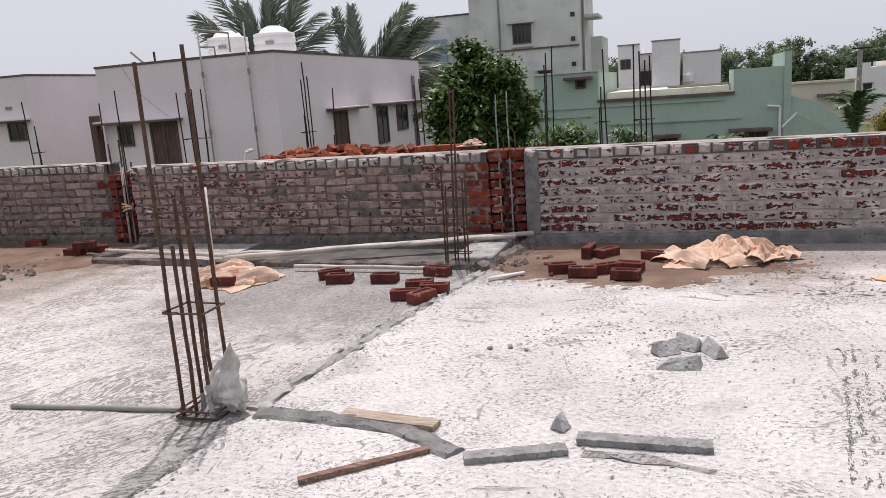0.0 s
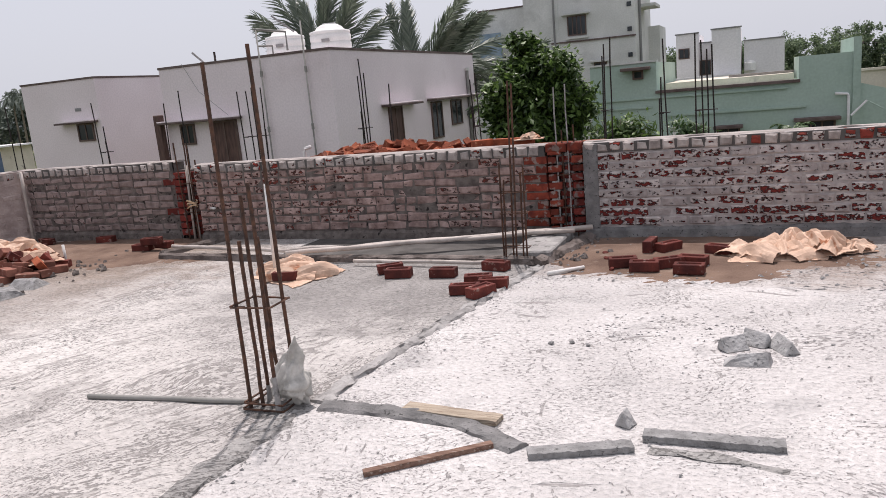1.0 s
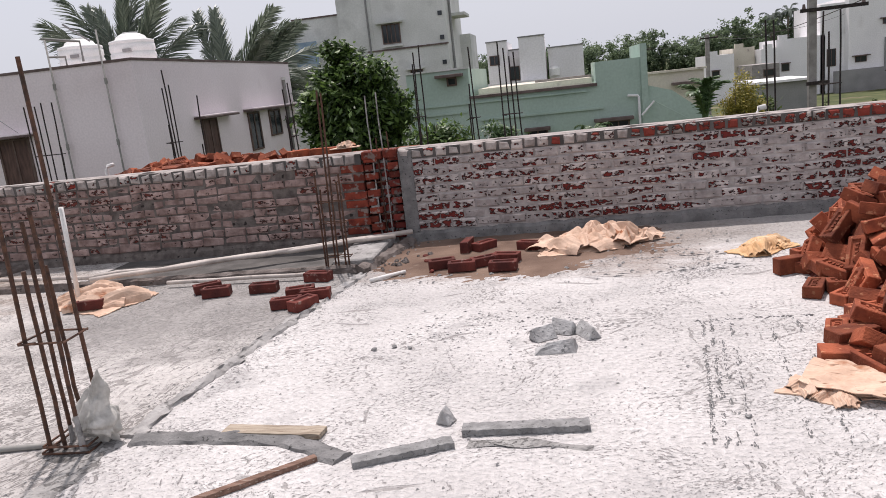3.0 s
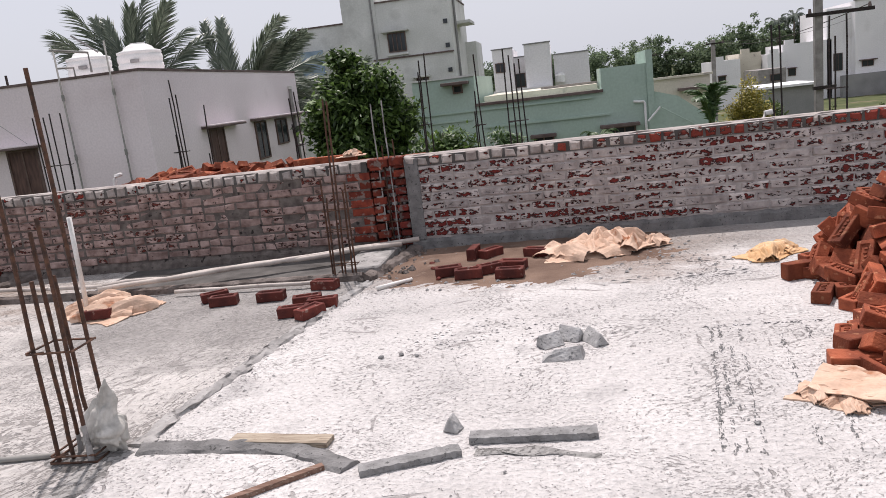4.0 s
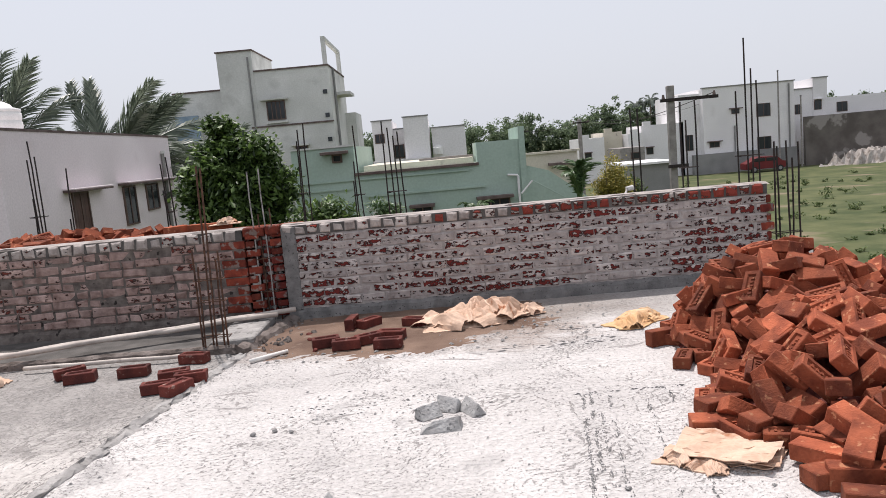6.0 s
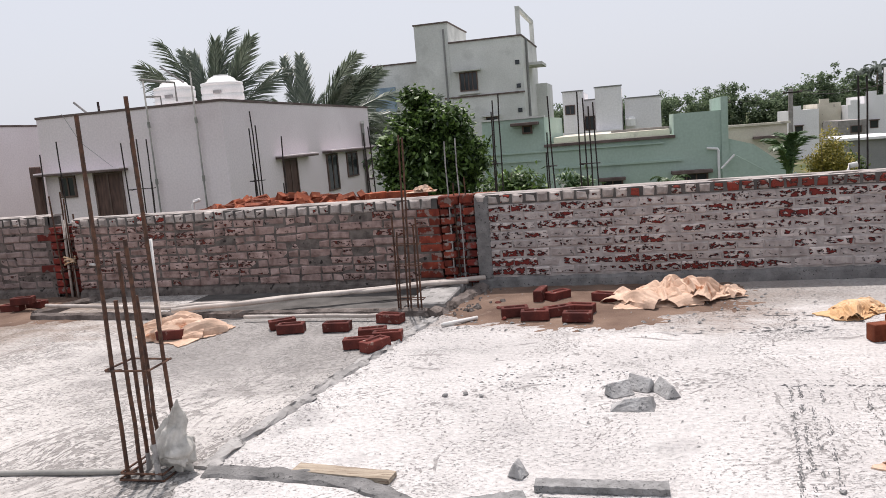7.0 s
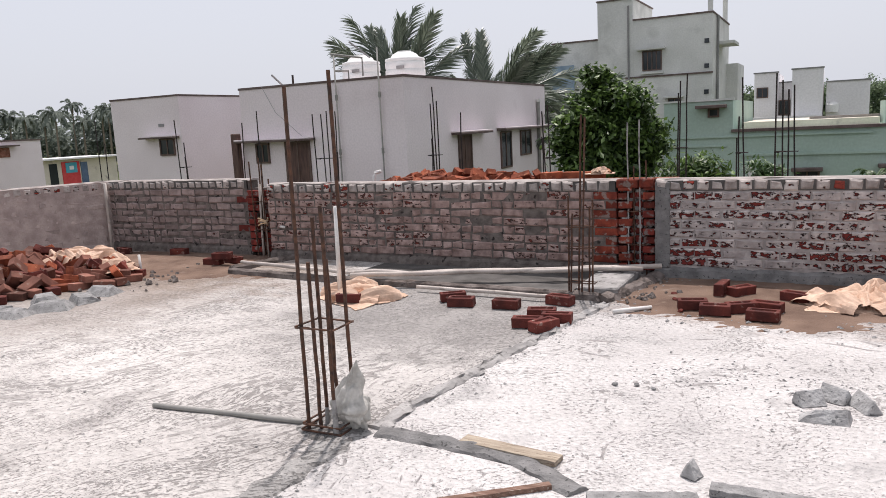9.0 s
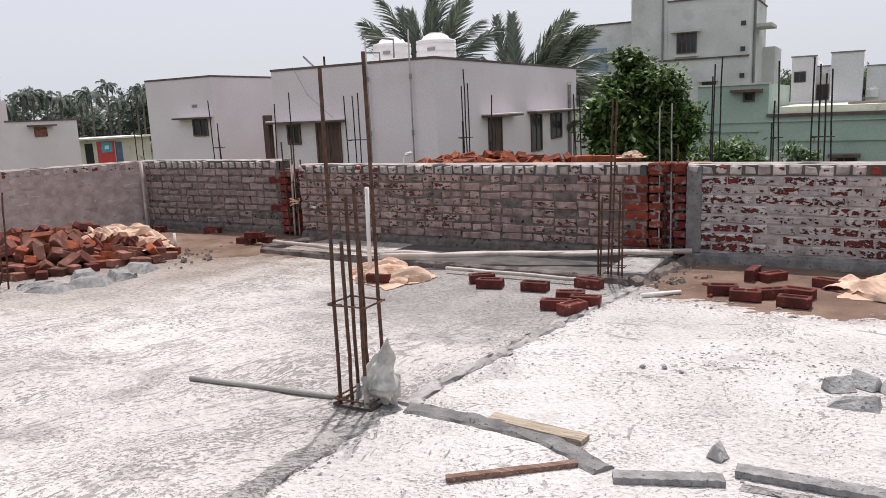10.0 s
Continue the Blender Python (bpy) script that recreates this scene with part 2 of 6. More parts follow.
M_PVC_OLD = rough_mat("dusty_plastic_pipe", (0.34, 0.295, 0.265), (0.56, 0.505, 0.46), 4.0, 0.6, 0.2, 60.0, (0.2, 0.155, 0.13), 9.0, 0.6, spot_soft=0.15)
M_PVC_GREY = rough_mat("grey_plastic_pipe", (0.20, 0.195, 0.18), (0.30, 0.29, 0.27), 5.0, 0.5, 0.1, 60.0)
M_SACK = rough_mat("woven_sack_cloth", (0.50, 0.33, 0.235), (0.66, 0.48, 0.365), 5.0, 0.75, 0.35, 40.0, (0.36, 0.16, 0.085), 6.0, 0.60, spot_soft=0.08)
M_SACK_ORANGE = rough_mat("orange_woven_sack_cloth", (0.56, 0.33, 0.16), (0.70, 0.48, 0.29), 5.0, 0.75, 0.35, 40.0, (0.66, 0.52, 0.38), 5.0, 0.58, spot_soft=0.1)
M_BAG = rough_mat("clear_plastic_bag", (0.36, 0.345, 0.315), (0.58, 0.56, 0.52), 16.0, 0.3, 0.3, 60.0)
M_SAND = rough_mat("damp_brown_sand", (0.115, 0.072, 0.053), (0.215, 0.145, 0.108), 2.4, 0.95, 0.9, 90.0, (0.28, 0.225, 0.185), 6.0, 0.62, spot_soft=0.2)
M_DUST = rough_mat("sandy_cement_dust", (0.30, 0.265, 0.235), (0.46, 0.425, 0.395), 2.0, 0.95, 0.9, 60.0, (0.24, 0.20, 0.17), 5.0, 0.58, spot_soft=0.15)
M_PLANK = rough_mat("weathered_plank", (0.25, 0.20, 0.15), (0.44, 0.37, 0.29), 4.0, 0.85, 0.4, 60.0, (0.2, 0.14, 0.1), 12.0, 0.6, stretch=(1, 14, 14))
M_PLANK_D = rough_mat("dark_weathered_plank", (0.13, 0.075, 0.055), (0.26, 0.16, 0.12), 4.0, 0.85, 0.4, 60.0, (0.34, 0.28, 0.23), 10.0, 0.6, stretch=(1, 14, 14))
M_STONE = rough_mat("broken_concrete", (0.19, 0.187, 0.184), (0.31, 0.305, 0.30), 18.0, 0.95, 1.0, 90.0, (0.11, 0.108, 0.106), 60.0, 0.62)
M_LUMP = rough_mat("pale_broken_concrete", (0.28, 0.275, 0.27), (0.42, 0.415, 0.41), 14.0, 0.95, 0.9, 60.0, (0.16, 0.16, 0.16), 40.0, 0.6)
M_WHITEWALL = rough_mat("off_white_painted_plaster", (0.74, 0.655, 0.665), (0.81, 0.73, 0.74), 0.5, 0.85, 0.12, 20.0, (0.68, 0.595, 0.60), 0.9, 0.6, spot_soft=0.25)
M_WHITE = rough_mat("white_painted_plaster", (0.74, 0.725, 0.73), (0.83, 0.81, 0.81), 0.4, 0.85, 0.1, 10.0, (0.64, 0.615, 0.605), 0.6, 0.62, spot_soft=0.2)
M_GREEN = rough_mat("pale_green_paint", (0.345, 0.44, 0.38), (0.40, 0.495, 0.435), 0.6, 0.85, 0.1, 15.0, (0.29, 0.375, 0.325), 1.3, 0.6, spot_soft=0.2)
M_TOWER = rough_mat("weathered_grey_green_plaster", (0.53, 0.535, 0.51), (0.66, 0.66, 0.635), 0.6, 0.9, 0.2, 15.0, (0.42, 0.42, 0.40), 1.0, 0.57, spot_soft=0.25)
M_CREAM = rough_mat("cream_paint", (0.56, 0.51, 0.42), (0.68, 0.63, 0.53), 0.8, 0.85, 0.1, 15.0, (0.36, 0.32, 0.28), 1.5, 0.63)
M_GREYWALL = rough_mat("grey_rendered_wall", (0.20, 0.20, 0.20), (0.29, 0.285, 0.28), 0.6, 0.9, 0.2, 15.0)
M_CAPDARK = rough_mat("dark_parapet_coping", (0.10, 0.07, 0.065), (0.17, 0.13, 0.12), 3.0, 0.9, 0.2, 30.0)
M_DOOR = rough_mat("brown_wooden_door", (0.07, 0.04, 0.035), (0.13, 0.075, 0.06), 3.0, 0.6, 0.15, 40.0, stretch=(6, 6, 1))
M_FRAME = rough_mat("brown_window_frame", (0.09, 0.06, 0.05), (0.15, 0.10, 0.085), 4.0, 0.6, 0.1, 40.0)
M_TANK = rough_mat("white_plastic_tank", (0.68, 0.68, 0.66), (0.78, 0.78, 0.76), 2.0, 0.5, 0.05, 30.0)
M_POLE = rough_mat("concrete_pole", (0.22, 0.20, 0.19), (0.33, 0.31, 0.29), 5.0, 0.9, 0.3, 60.0)
M_GRASS = rough_mat("field_grass", (0.045, 0.062, 0.02), (0.10, 0.108, 0.044), 0.7, 0.95, 0.8, 5.0, (0.19, 0.155, 0.10), 0.25, 0.60, spot_soft=0.08)
M_PEEL = rough_mat("peeling_brown_render", (0.10, 0.088, 0.08), (0.165, 0.148, 0.135), 0.7, 0.92, 0.3, 12.0, (0.27, 0.25, 0.235), 0.35, 0.57, spot_soft=0.03)
M_BARK = rough_mat("palm_bark", (0.16, 0.13, 0.10), (0.28, 0.24, 0.19), 6.0, 0.95, 0.6, 30.0, stretch=(1, 1, 5))
M_RED = rough_mat("red_car_paint", (0.12, 0.014, 0.016), (0.16, 0.02, 0.022), 1.0, 0.35, 0.02, 20.0)
M_TYRE = rough_mat("black_rubber", (0.02, 0.02, 0.02), (0.035, 0.035, 0.035), 5.0, 0.85, 0.1, 60.0)
M_SHEET = rough_mat("blue_grey_roof_sheet", (0.20, 0.28, 0.36), (0.30, 0.38, 0.46), 3.0, 0.6, 0.1, 30.0)
M_POSTER = rough_mat("teal_poster", (0.05, 0.32, 0.42), (0.10, 0.40, 0.50), 3.0, 0.6, 0.02, 30.0)
M_POSTER_RED = rough_mat("red_painted_board", (0.55, 0.05, 0.05), (0.62, 0.08, 0.08), 3.0, 0.6, 0.02, 30.0)
M_BLUEDOOR = rough_mat("dull_blue_door", (0.08, 0.12, 0.20), (0.12, 0.17, 0.26), 3.0, 0.6, 0.02, 30.0)


def glass_mat():
    m = bpy.data.materials.new("dark_window_glass")
    m.use_nodes = True
    b = m.node_tree.nodes["Principled BSDF"]
    b.inputs["Base Color"].default_value = (0.02, 0.025, 0.03, 1)
    b.inputs["Roughness"].default_value = 0.12
    return m


M_GLASS = glass_mat()


def leaf_mat(name, c1, c2, rough=0.55, thru=0.25):
    m = bpy.data.materials.new(name)
    m.use_nodes = True
    n, l = m.node_tree.nodes, m.node_tree.links
    b = n["Principled BSDF"]
    geo, ramp = n.new("ShaderNodeNewGeometry"), n.new("ShaderNodeValToRGB")
    ramp.color_ramp.elements[0].color, ramp.color_ramp.elements[1].color = (*c1, 1), (*c2, 1)
    l.new(geo.outputs["Random Per Island"], ramp.inputs[0])
    l.new(ramp.outputs[0], b.inputs["Base Color"])
    b.inputs["Roughness"].default_value = rough
    tr, mix = n.new("ShaderNodeBsdfTranslucent"), n.new("ShaderNodeMixShader")
    mix.inputs[0].default_value = thru
    l.new(ramp.outputs[0], tr.inputs[0])
    l.new(b.outputs[0], mix.inputs[1])
    l.new(tr.outputs[0], mix.inputs[2])
    l.new(mix.outputs[0], n["Material Output"].inputs[0])
    return m


M_LEAF = leaf_mat("dark_green_leaf", (0.012, 0.03, 0.009), (0.15, 0.24, 0.06), 0.45, 0.3)
M_PALM = leaf_mat("palm_leaf", (0.07, 0.095, 0.07), (0.20, 0.235, 0.175), 0.4, 0.4)
# Distance haze is put into this pale leaf colour.
M_PALM_HAZE = leaf_mat("haze_paled_palm_leaf", (0.16, 0.19, 0.165), (0.27, 0.305, 0.26), 0.85, 0.45)
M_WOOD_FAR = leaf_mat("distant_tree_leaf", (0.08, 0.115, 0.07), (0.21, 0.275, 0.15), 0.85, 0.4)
M_BANANA = leaf_mat("banana_leaf", (0.04, 0.085, 0.03), (0.11, 0.175, 0.06), 0.45)
M_YELLOW = leaf_mat("yellow_green_leaf", (0.14, 0.15, 0.025), (0.42, 0.34, 0.07), 0.6)
M_WEED = leaf_mat("field_weed_leaf", (0.04, 0.07, 0.018), (0.13, 0.17, 0.05), 0.7)


# ---- mesh helpers ----
def mesh_of(name, bm, material, smooth=False):
    me = bpy.data.meshes.new(name)
    bm.to_mesh(me)
    bm.free()
    me.materials.append(material)
    if smooth:
        for p in me.polygons:
            p.use_smooth = True
    return me


def part(name, bm, material, parent=None, label="", smooth=False):
    ob = new(name, mesh_of(name, bm, material, smooth))
    ob.parent = parent
    return tagged(ob, label)


def thing(name, label, category, group="", at=(0, 0, 0), kind=""):
    ob = new(name)
    ob.empty_display_size = 0.1
    ob.location = at
    return tagged(ob, label, category, group, kind)


def add_box(bm, x0, x1, y0, y1, z0, z1, m=None):
    v = [bm.verts.new(p) for p in ((x0, y0, z0), (x1, y0, z0), (x1, y1, z0), (x0, y1, z0), (x0, y0, z1), (x1, y0, z1), (x1, y1, z1), (x0, y1, z1))]
    for f in ((3, 2, 1, 0), (4, 5, 6, 7), (0, 1, 5, 4), (1, 2, 6, 5), (2, 3, 7, 6), (3, 0, 4, 7)):
        bm.faces.new([v[i] for i in f])
    if m is not None:
        bmesh.ops.transform(bm, matrix=m, verts=v)
    return v


def box(x0, x1, y0, y1, z0, z1, bevel=0.0, m=None):
    bm = bmesh.new()
    add_box(bm, x0, x1, y0, y1, z0, z1, m)
    if bevel:
        bmesh.ops.bevel(bm, geom=bm.edges[:], offset=bevel, segments=1, affect="EDGES")
    return bm


def tube(points, radius, sides=8, bm=None, closed=False):
    """A round bar along points; radius may be a list."""
    bm = bm or bmesh.new()
    pts = [Vector(p) for p in points]
    rad = radius if isinstance(radius, (list, tuple)) else [radius] * len(pts)
    rings = []
    for i, p in enumerate(pts):
        d = (pts[min(i + 1, len(pts) - 1)] - pts[max(i - 1, 0)]).normalized()
        a = d.orthogonal().normalized() if abs(d.z) > 0.9 else d.cross(Vector((0, 0, 1))).normalized()
        b = d.cross(a).normalized()
        rings.append([bm.verts.new(p + rad[i] * (math.cos(2 * math.pi * k / sides) * a + math.sin(2 * math.pi * k / sides) * b)) for k in range(sides)])
    for r, s in zip(rings, rings[1:]):
        for k in range(sides):
            bm.faces.new((r[k], r[(k + 1) % sides], s[(k + 1) % sides], s[k]))
    bm.faces.new(rings[0][::-1])
    bm.faces.new(rings[-1])
    return bm


def prism(poly, z0, z1):
    """An upright solid over a plan outline that runs counter-clockwise."""
    bm = bmesh.new()
    lo = [bm.verts.new((x, y, z0)) for x, y in poly]
    hi = [bm.verts.new((x, y, z1)) for x, y in poly]
    bm.faces.new(lo[::-1])
    bm.faces.new(hi)
    for i in range(len(poly)):
        j = (i + 1) % len(poly)
        bm.faces.new((lo[i], lo[j], hi[j], hi[i]))
    return bm


def stain(m, centre, radii, colour, amount, seed, fade=0.5):
    """A soft-edged dusty or damp patch on a slab."""
    n, l = m.node_tree.nodes, m.node_tree.links
    hs, geo = n["Hue/Saturation/Value"], n.new("ShaderNodeNewGeometry")
    mp = n.new("ShaderNodeMapping")
    mp.inputs["Location"].default_value = (-centre[0] / radii[0], -centre[1] / radii[1], 0)
    mp.inputs["Scale"].default_value = (1 / radii[0], 1 / radii[1], 0.0)
    l.new(geo.outputs["Position"], mp.inputs["Vector"])
    ln, nz, add, mr, mx = n.new("ShaderNodeVectorMath"), n.new("ShaderNodeTexNoise"), n.new("ShaderNodeMath"), n.new("ShaderNodeMapRange"), n.new("ShaderNodeMixRGB")
    ln.operation = "LENGTH"
    l.new(mp.outputs[0], ln.inputs[0])
    sh = n.new("ShaderNodeMapping")
    sh.inputs["Location"].default_value, sh.inputs["Scale"].default_value = (seed, 0, 0), (1.0, 1.9, 1.0)
    l.new(geo.outputs["Position"], sh.inputs["Vector"])
    nz.inputs["Scale"].default_value, nz.inputs["Detail"].default_value, nz.inputs["Roughness"].default_value = 1.6, 7.0, 0.68
    l.new(sh.outputs[0], nz.inputs["Vector"])
    add.operation, add.inputs[1].default_value = "MULTIPLY_ADD", 1.5
    l.new(nz.outputs[0], add.inputs[0])
    l.new(ln.outputs["Value"], add.inputs[2])
    mr.inputs[1].default_value, mr.inputs[2].default_value, mr.inputs[3].default_value, mr.inputs[4].default_value = 1.6 - fade / 2, 1.6 + fade / 2, amount, 0.0
    l.new(add.outputs[0], mr.inputs[0])
    mx.inputs[2].default_value = (*colour, 1)
    l.new(mr.outputs[0], mx.inputs[0])
    l.new(hs.inputs["Color"].links[0].from_socket, mx.inputs[1])
    l.new(mx.outputs[0], hs.inputs["Color"])


stain(M_FLOOR_OLD, (-2.7, 5.4), (1.75, 1.5), (0.235, 0.222, 0.212), 0.8, 3)
stain(M_FLOOR_OLD, (-7.3, 6.0), (2.6, 1.7), (0.235, 0.182, 0.145), 0.85, 8)
stain(M_FLOOR_OLD, (-6.6, 4.3), (1.7, 1.2), (0.30, 0.262, 0.235), 0.6, 31)
stain(M_FLOOR, (-0.2, 6.6), (2.0, 1.25), (0.22, 0.165, 0.132), 0.9, 14)
stain(M_FLOOR, (2.0, 6.7), (2.2, 0.8), (0.34, 0.318, 0.30), 0.7, 21)


def mound(x0, x1, y0, y1, height, step=0.06, rough=0.3, seed=0, sink=0.02):
    """A low heap with an uneven rim that dips under its support."""
    bm = bmesh.new()
    nx, ny = max(2, int((x1 - x0) / step)), max(2, int((y1 - y0) / step))
    grid = []
    for j in range(ny + 1):
        row = []
        for i in range(nx + 1):
            x, y = x0 + (x1 - x0) * i / nx, y0 + (y1 - y0) * j / ny
            u, w = 2 * i / nx - 1, 2 * j / ny - 1
            r = 1 - (u * u + w * w)
            z = height * min(1.0, 1.5 * r - 0.35 + 1.6 * rough * noise.fractal(Vector((x * 1.6 + seed, y * 2.2, seed)), 0.8, 2.0, 5)) + height * (0.30 * noise.noise(Vector((x * 7, y * 11, seed))) + 0.34 * noise.noise(Vector((x * 19, y * 29, seed + 2))))
            row.append(bm.verts.new((x, y, max(z, -sink))))
        grid.append(row)
    for j in range(ny):
        for i in range(nx):
            bm.faces.new((grid[j][i], grid[j][i + 1], grid[j + 1][i + 1], grid[j + 1][i]))
    return bm


def lump(size, seed, sub=2, amount=0.25):
    """A broken stone with flat facets."""
    bm = bmesh.new()
    bmesh.ops.create_icosphere(bm, subdivisions=sub, radius=1.0)
    rnd = random.Random(seed)
    planes = [(Vector((rnd.uniform(-1, 1), rnd.uniform(-1, 1), rnd.uniform(-1, 1))).normalized(), rnd.uniform(0.45, 0.8)) for _ in range(9)]
    for v in bm.verts:
        for nrm, d in planes:
            over = v.co.dot(nrm) - d
            if over > 0:
                v.co -= nrm * over
        v.co *= 1 + amount * 0.2 * noise.noise(v.co * 3 + Vector((seed, 0, 0)))
        v.co = Vector((v.co.x * size[0], v.co.y * size[1], v.co.z * size[2]))
    return bm


def block(size, seed):
    """A broken corner of concrete: a skewed wedge with chipped edges."""
    rnd = random.Random(seed)
    bm = bmesh.new()
    for v in add_box(bm, -1, 1, -1, 1, 0, 1):
        k = 0.35 if v.co.z > 0.5 else 0.12
        v.co = Vector(((v.co.x * (0.6 if v.co.z > 0.5 else 1) + rnd.uniform(-k, k)) * size[0], (v.co.y * (0.45 if v.co.z > 0.5 else 1) + rnd.uniform(-k, k)) * size[1], (v.co.z * rnd.uniform(0.75, 1.15)) * size[2]))
    bmesh.ops.subdivide_edges(bm, edges=bm.edges[:], cuts=3, use_grid_fill=True)
    for v in bm.verts:
        q = v.co * 28 + Vector((seed, 0, 0))
        v.co += Vector((noise.noise(q), noise.noise(q + Vector((9, 0, 0))), noise.noise(q + Vector((0, 9, 0))))) * 0.006
    return bm


def folded_cloth(w, d, seed, layers=4):
    """A sack folded flat: thin stiff layers with straight edges, lifting a little at the corners."""
    bm = bmesh.new()
    rnd = random.Random(seed)
    n = 14
    for k in range(layers):
        turn, ox, oy = radians(rnd.uniform(-9, 9)), rnd.uniform(-0.03, 0.03), rnd.uniform(-0.025, 0.025)
        sx, sy = w * rnd.uniform(0.86, 1.0), d * rnd.uniform(0.8, 1.0)
        rows = []
        for s in (0, 1):
            for j in range(n + 1):
                row = []
                for i in range(n + 1):
                    u, v = i / n - 0.5, j / n - 0.5
                    x, y = u * sx * (1 + 0.10 * v), v * sy * (1 - 0.12 * u) + 0.03 * noise.noise(Vector((u * 9, v * 9, seed + k)))
                    z = 0.004 + 0.011 * k + 0.004 * s + 0.006 * k * abs(noise.noise(Vector((u * 3, v * 3, seed + k)))) + 0.014 * max(0.0, 2 * abs(u * math.cos(k) + v * math.sin(k)) - 0.5) * (k > 0) + 0.015 * abs(((u * math.cos(k * 2.0) + v * math.sin(k * 2.0)) * 7 + 0.8 * noise.noise(Vector((u * 3, v * 3, seed + k)))) % 2.0 - 1.0)
                    row.append(bm.verts.new((x * math.cos(turn) - y * math.sin(turn) + ox, x * math.sin(turn) + y * math.cos(turn) + oy, z)))
                rows.append(row)
        lo, hi = rows[:n + 1], rows[n + 1:]
        for j in range(n):
            for i in range(n):
                bm.faces.new((hi[j][i], hi[j][i + 1], hi[j + 1][i + 1], hi[j + 1][i]))
                bm.faces.new((lo[j][i], lo[j + 1][i], lo[j + 1][i + 1], lo[j][i + 1]))
            bm.faces.new((hi[0][j + 1], hi[0][j], lo[0][j], lo[0][j + 1]))
            bm.faces.new((hi[n][j], hi[n][j + 1], lo[n][j + 1], lo[n][j]))
            bm.faces.new((hi[j][0], hi[j + 1][0], lo[j + 1][0], lo[j][0]))
            bm.faces.new((hi[j + 1][n], hi[j][n], lo[j][n], lo[j + 1][n]))
    return bm


def crumpled(w, d, h, seed, nx=84, ny=60):
    """A thrown sack: a sheet pushed into sharp ridges that lean over deep folds."""
    bm = bmesh.new()
    lay = ([], [])
    a = seed * 0.7
    for j in range(ny + 1):
        rows = ([], [])
        for i in range(nx + 1):
            u, v = i / nx * 2 - 1, j / ny * 2 - 1
            p = Vector((u * math.cos(a) - v * math.sin(a), u * math.sin(a) + v * math.cos(a), 0))
            q = Vector((p.x * 0.9, p.y * 1.6, seed))
            fold = lambda f, o: max(0.0, 1 - math.sqrt((2.3 * noise.noise(q * f + Vector((o, 0, 0)))) ** 2 + 0.004))
            ridge = 0.42 * fold(0.8, 0) + 0.42 * fold(1.9, 5) + 0.16 * fold(3.8, 9)
            edge = 1 - max(abs(u), abs(v)) ** 2.4
            out = 1 + 0.30 * noise.noise(Vector((u * 1.2, v * 1.2, seed + 7))) + 0.08 * noise.noise(Vector((u * 6, v * 6, seed + 3)))
            x = u * w / 2 * out + 0.09 * w * noise.noise(q * 2.4 + Vector((0, 9, 0))) * edge
            y = v * d / 2 * out + 0.16 * d * noise.noise(q * 2.0 + Vector((9, 9, 0))) * edge
            z = 0.006 + h * max(0.0, edge * (0.20 + 1.10 * ridge * (1.1 - 0.4 * (u * u + v * v))) - 0.14)
            rows[0].append(bm.verts.new((x, y, z + 0.004)))
            rows[1].append(bm.verts.new((x, y, max(0.001, z - 0.003))))
        lay[0].append(rows[0])
        lay[1].append(rows[1])
    top, bot = lay
    for j in range(ny):
        for i in range(nx):
            bm.faces.new((top[j][i], top[j][i + 1], top[j + 1][i + 1], top[j + 1][i]))
            bm.faces.new((bot[j][i], bot[j + 1][i], bot[j + 1][i + 1], bot[j][i + 1]))
    for i in range(nx):
        bm.faces.new((top[0][i + 1], top[0][i], bot[0][i], bot[0][i + 1]))
        bm.faces.new((top[ny][i], top[ny][i + 1], bot[ny][i + 1], bot[ny][i]))
    for j in range(ny):
        bm.faces.new((top[j][0], top[j + 1][0], bot[j + 1][0], bot[j][0]))
        bm.faces.new((top[j + 1][nx], top[j][nx], bot[j][nx], bot[j + 1][nx]))
    return bm


def flap(bm, cx, cy, z, turn, length, width, height, seed):
    """A fold of sack cloth standing up as an open arch, low at one end."""
    n, k = 18, 14
    c, q = math.cos(turn), math.sin(turn)
    rows = ([], [])
    for s in (0, 1):
        for j in range(k + 1):
            v = j / k
            row = []
            for i in range(n + 1):
                u = i / n * 2 - 1
                rise = height * (0.25 + 0.75 * math.sin(math.pi * min(1.0, 0.12 + 0.75 * v)))
                arch = max(0.0, 1 - abs(u) ** 1.7) ** 0.75
                x = width / 2 * u * (1.1 - 0.25 * v) + 0.12 * width * noise.noise(Vector((u * 1.4, v * 2.0, seed)))
                y = length * (v - 0.5) + 0.06 * length * noise.noise(Vector((u * 2.0, v * 1.5, seed + 5)))
                h = rise * arch * (1 + 0.45 * noise.noise(Vector((u * 2.2, v * 2.2, seed + 9)))) + 0.012 * abs(noise.noise(Vector((u * 6, v * 3, seed)))) + 0.004 * s
                row.append(bm.verts.new((cx + x * c - y * q, cy + x * q + y * c, z + max(0.002, h))))
            rows[s].append(row)
    lo, hi = rows
    for j in range(k):
        for i in range(n):
            bm.faces.new((hi[j][i], hi[j][i + 1], hi[j + 1][i + 1], hi[j + 1][i]))
            bm.faces.new((lo[j][i], lo[j + 1][i], lo[j + 1][i + 1], lo[j][i + 1]))
        bm.faces.new((hi[j][0], hi[j + 1][0], lo[j + 1][0], lo[j][0]))
        bm.faces.new((hi[j + 1][n], hi[j][n], lo[j][n], lo[j + 1][n]))
    for i in range(n):
        bm.faces.new((hi[0][i + 1], hi[0][i], lo[0][i], lo[0][i + 1]))
        bm.faces.new((hi[k][i], hi[k][i + 1], lo[k][i + 1], lo[k][i]))


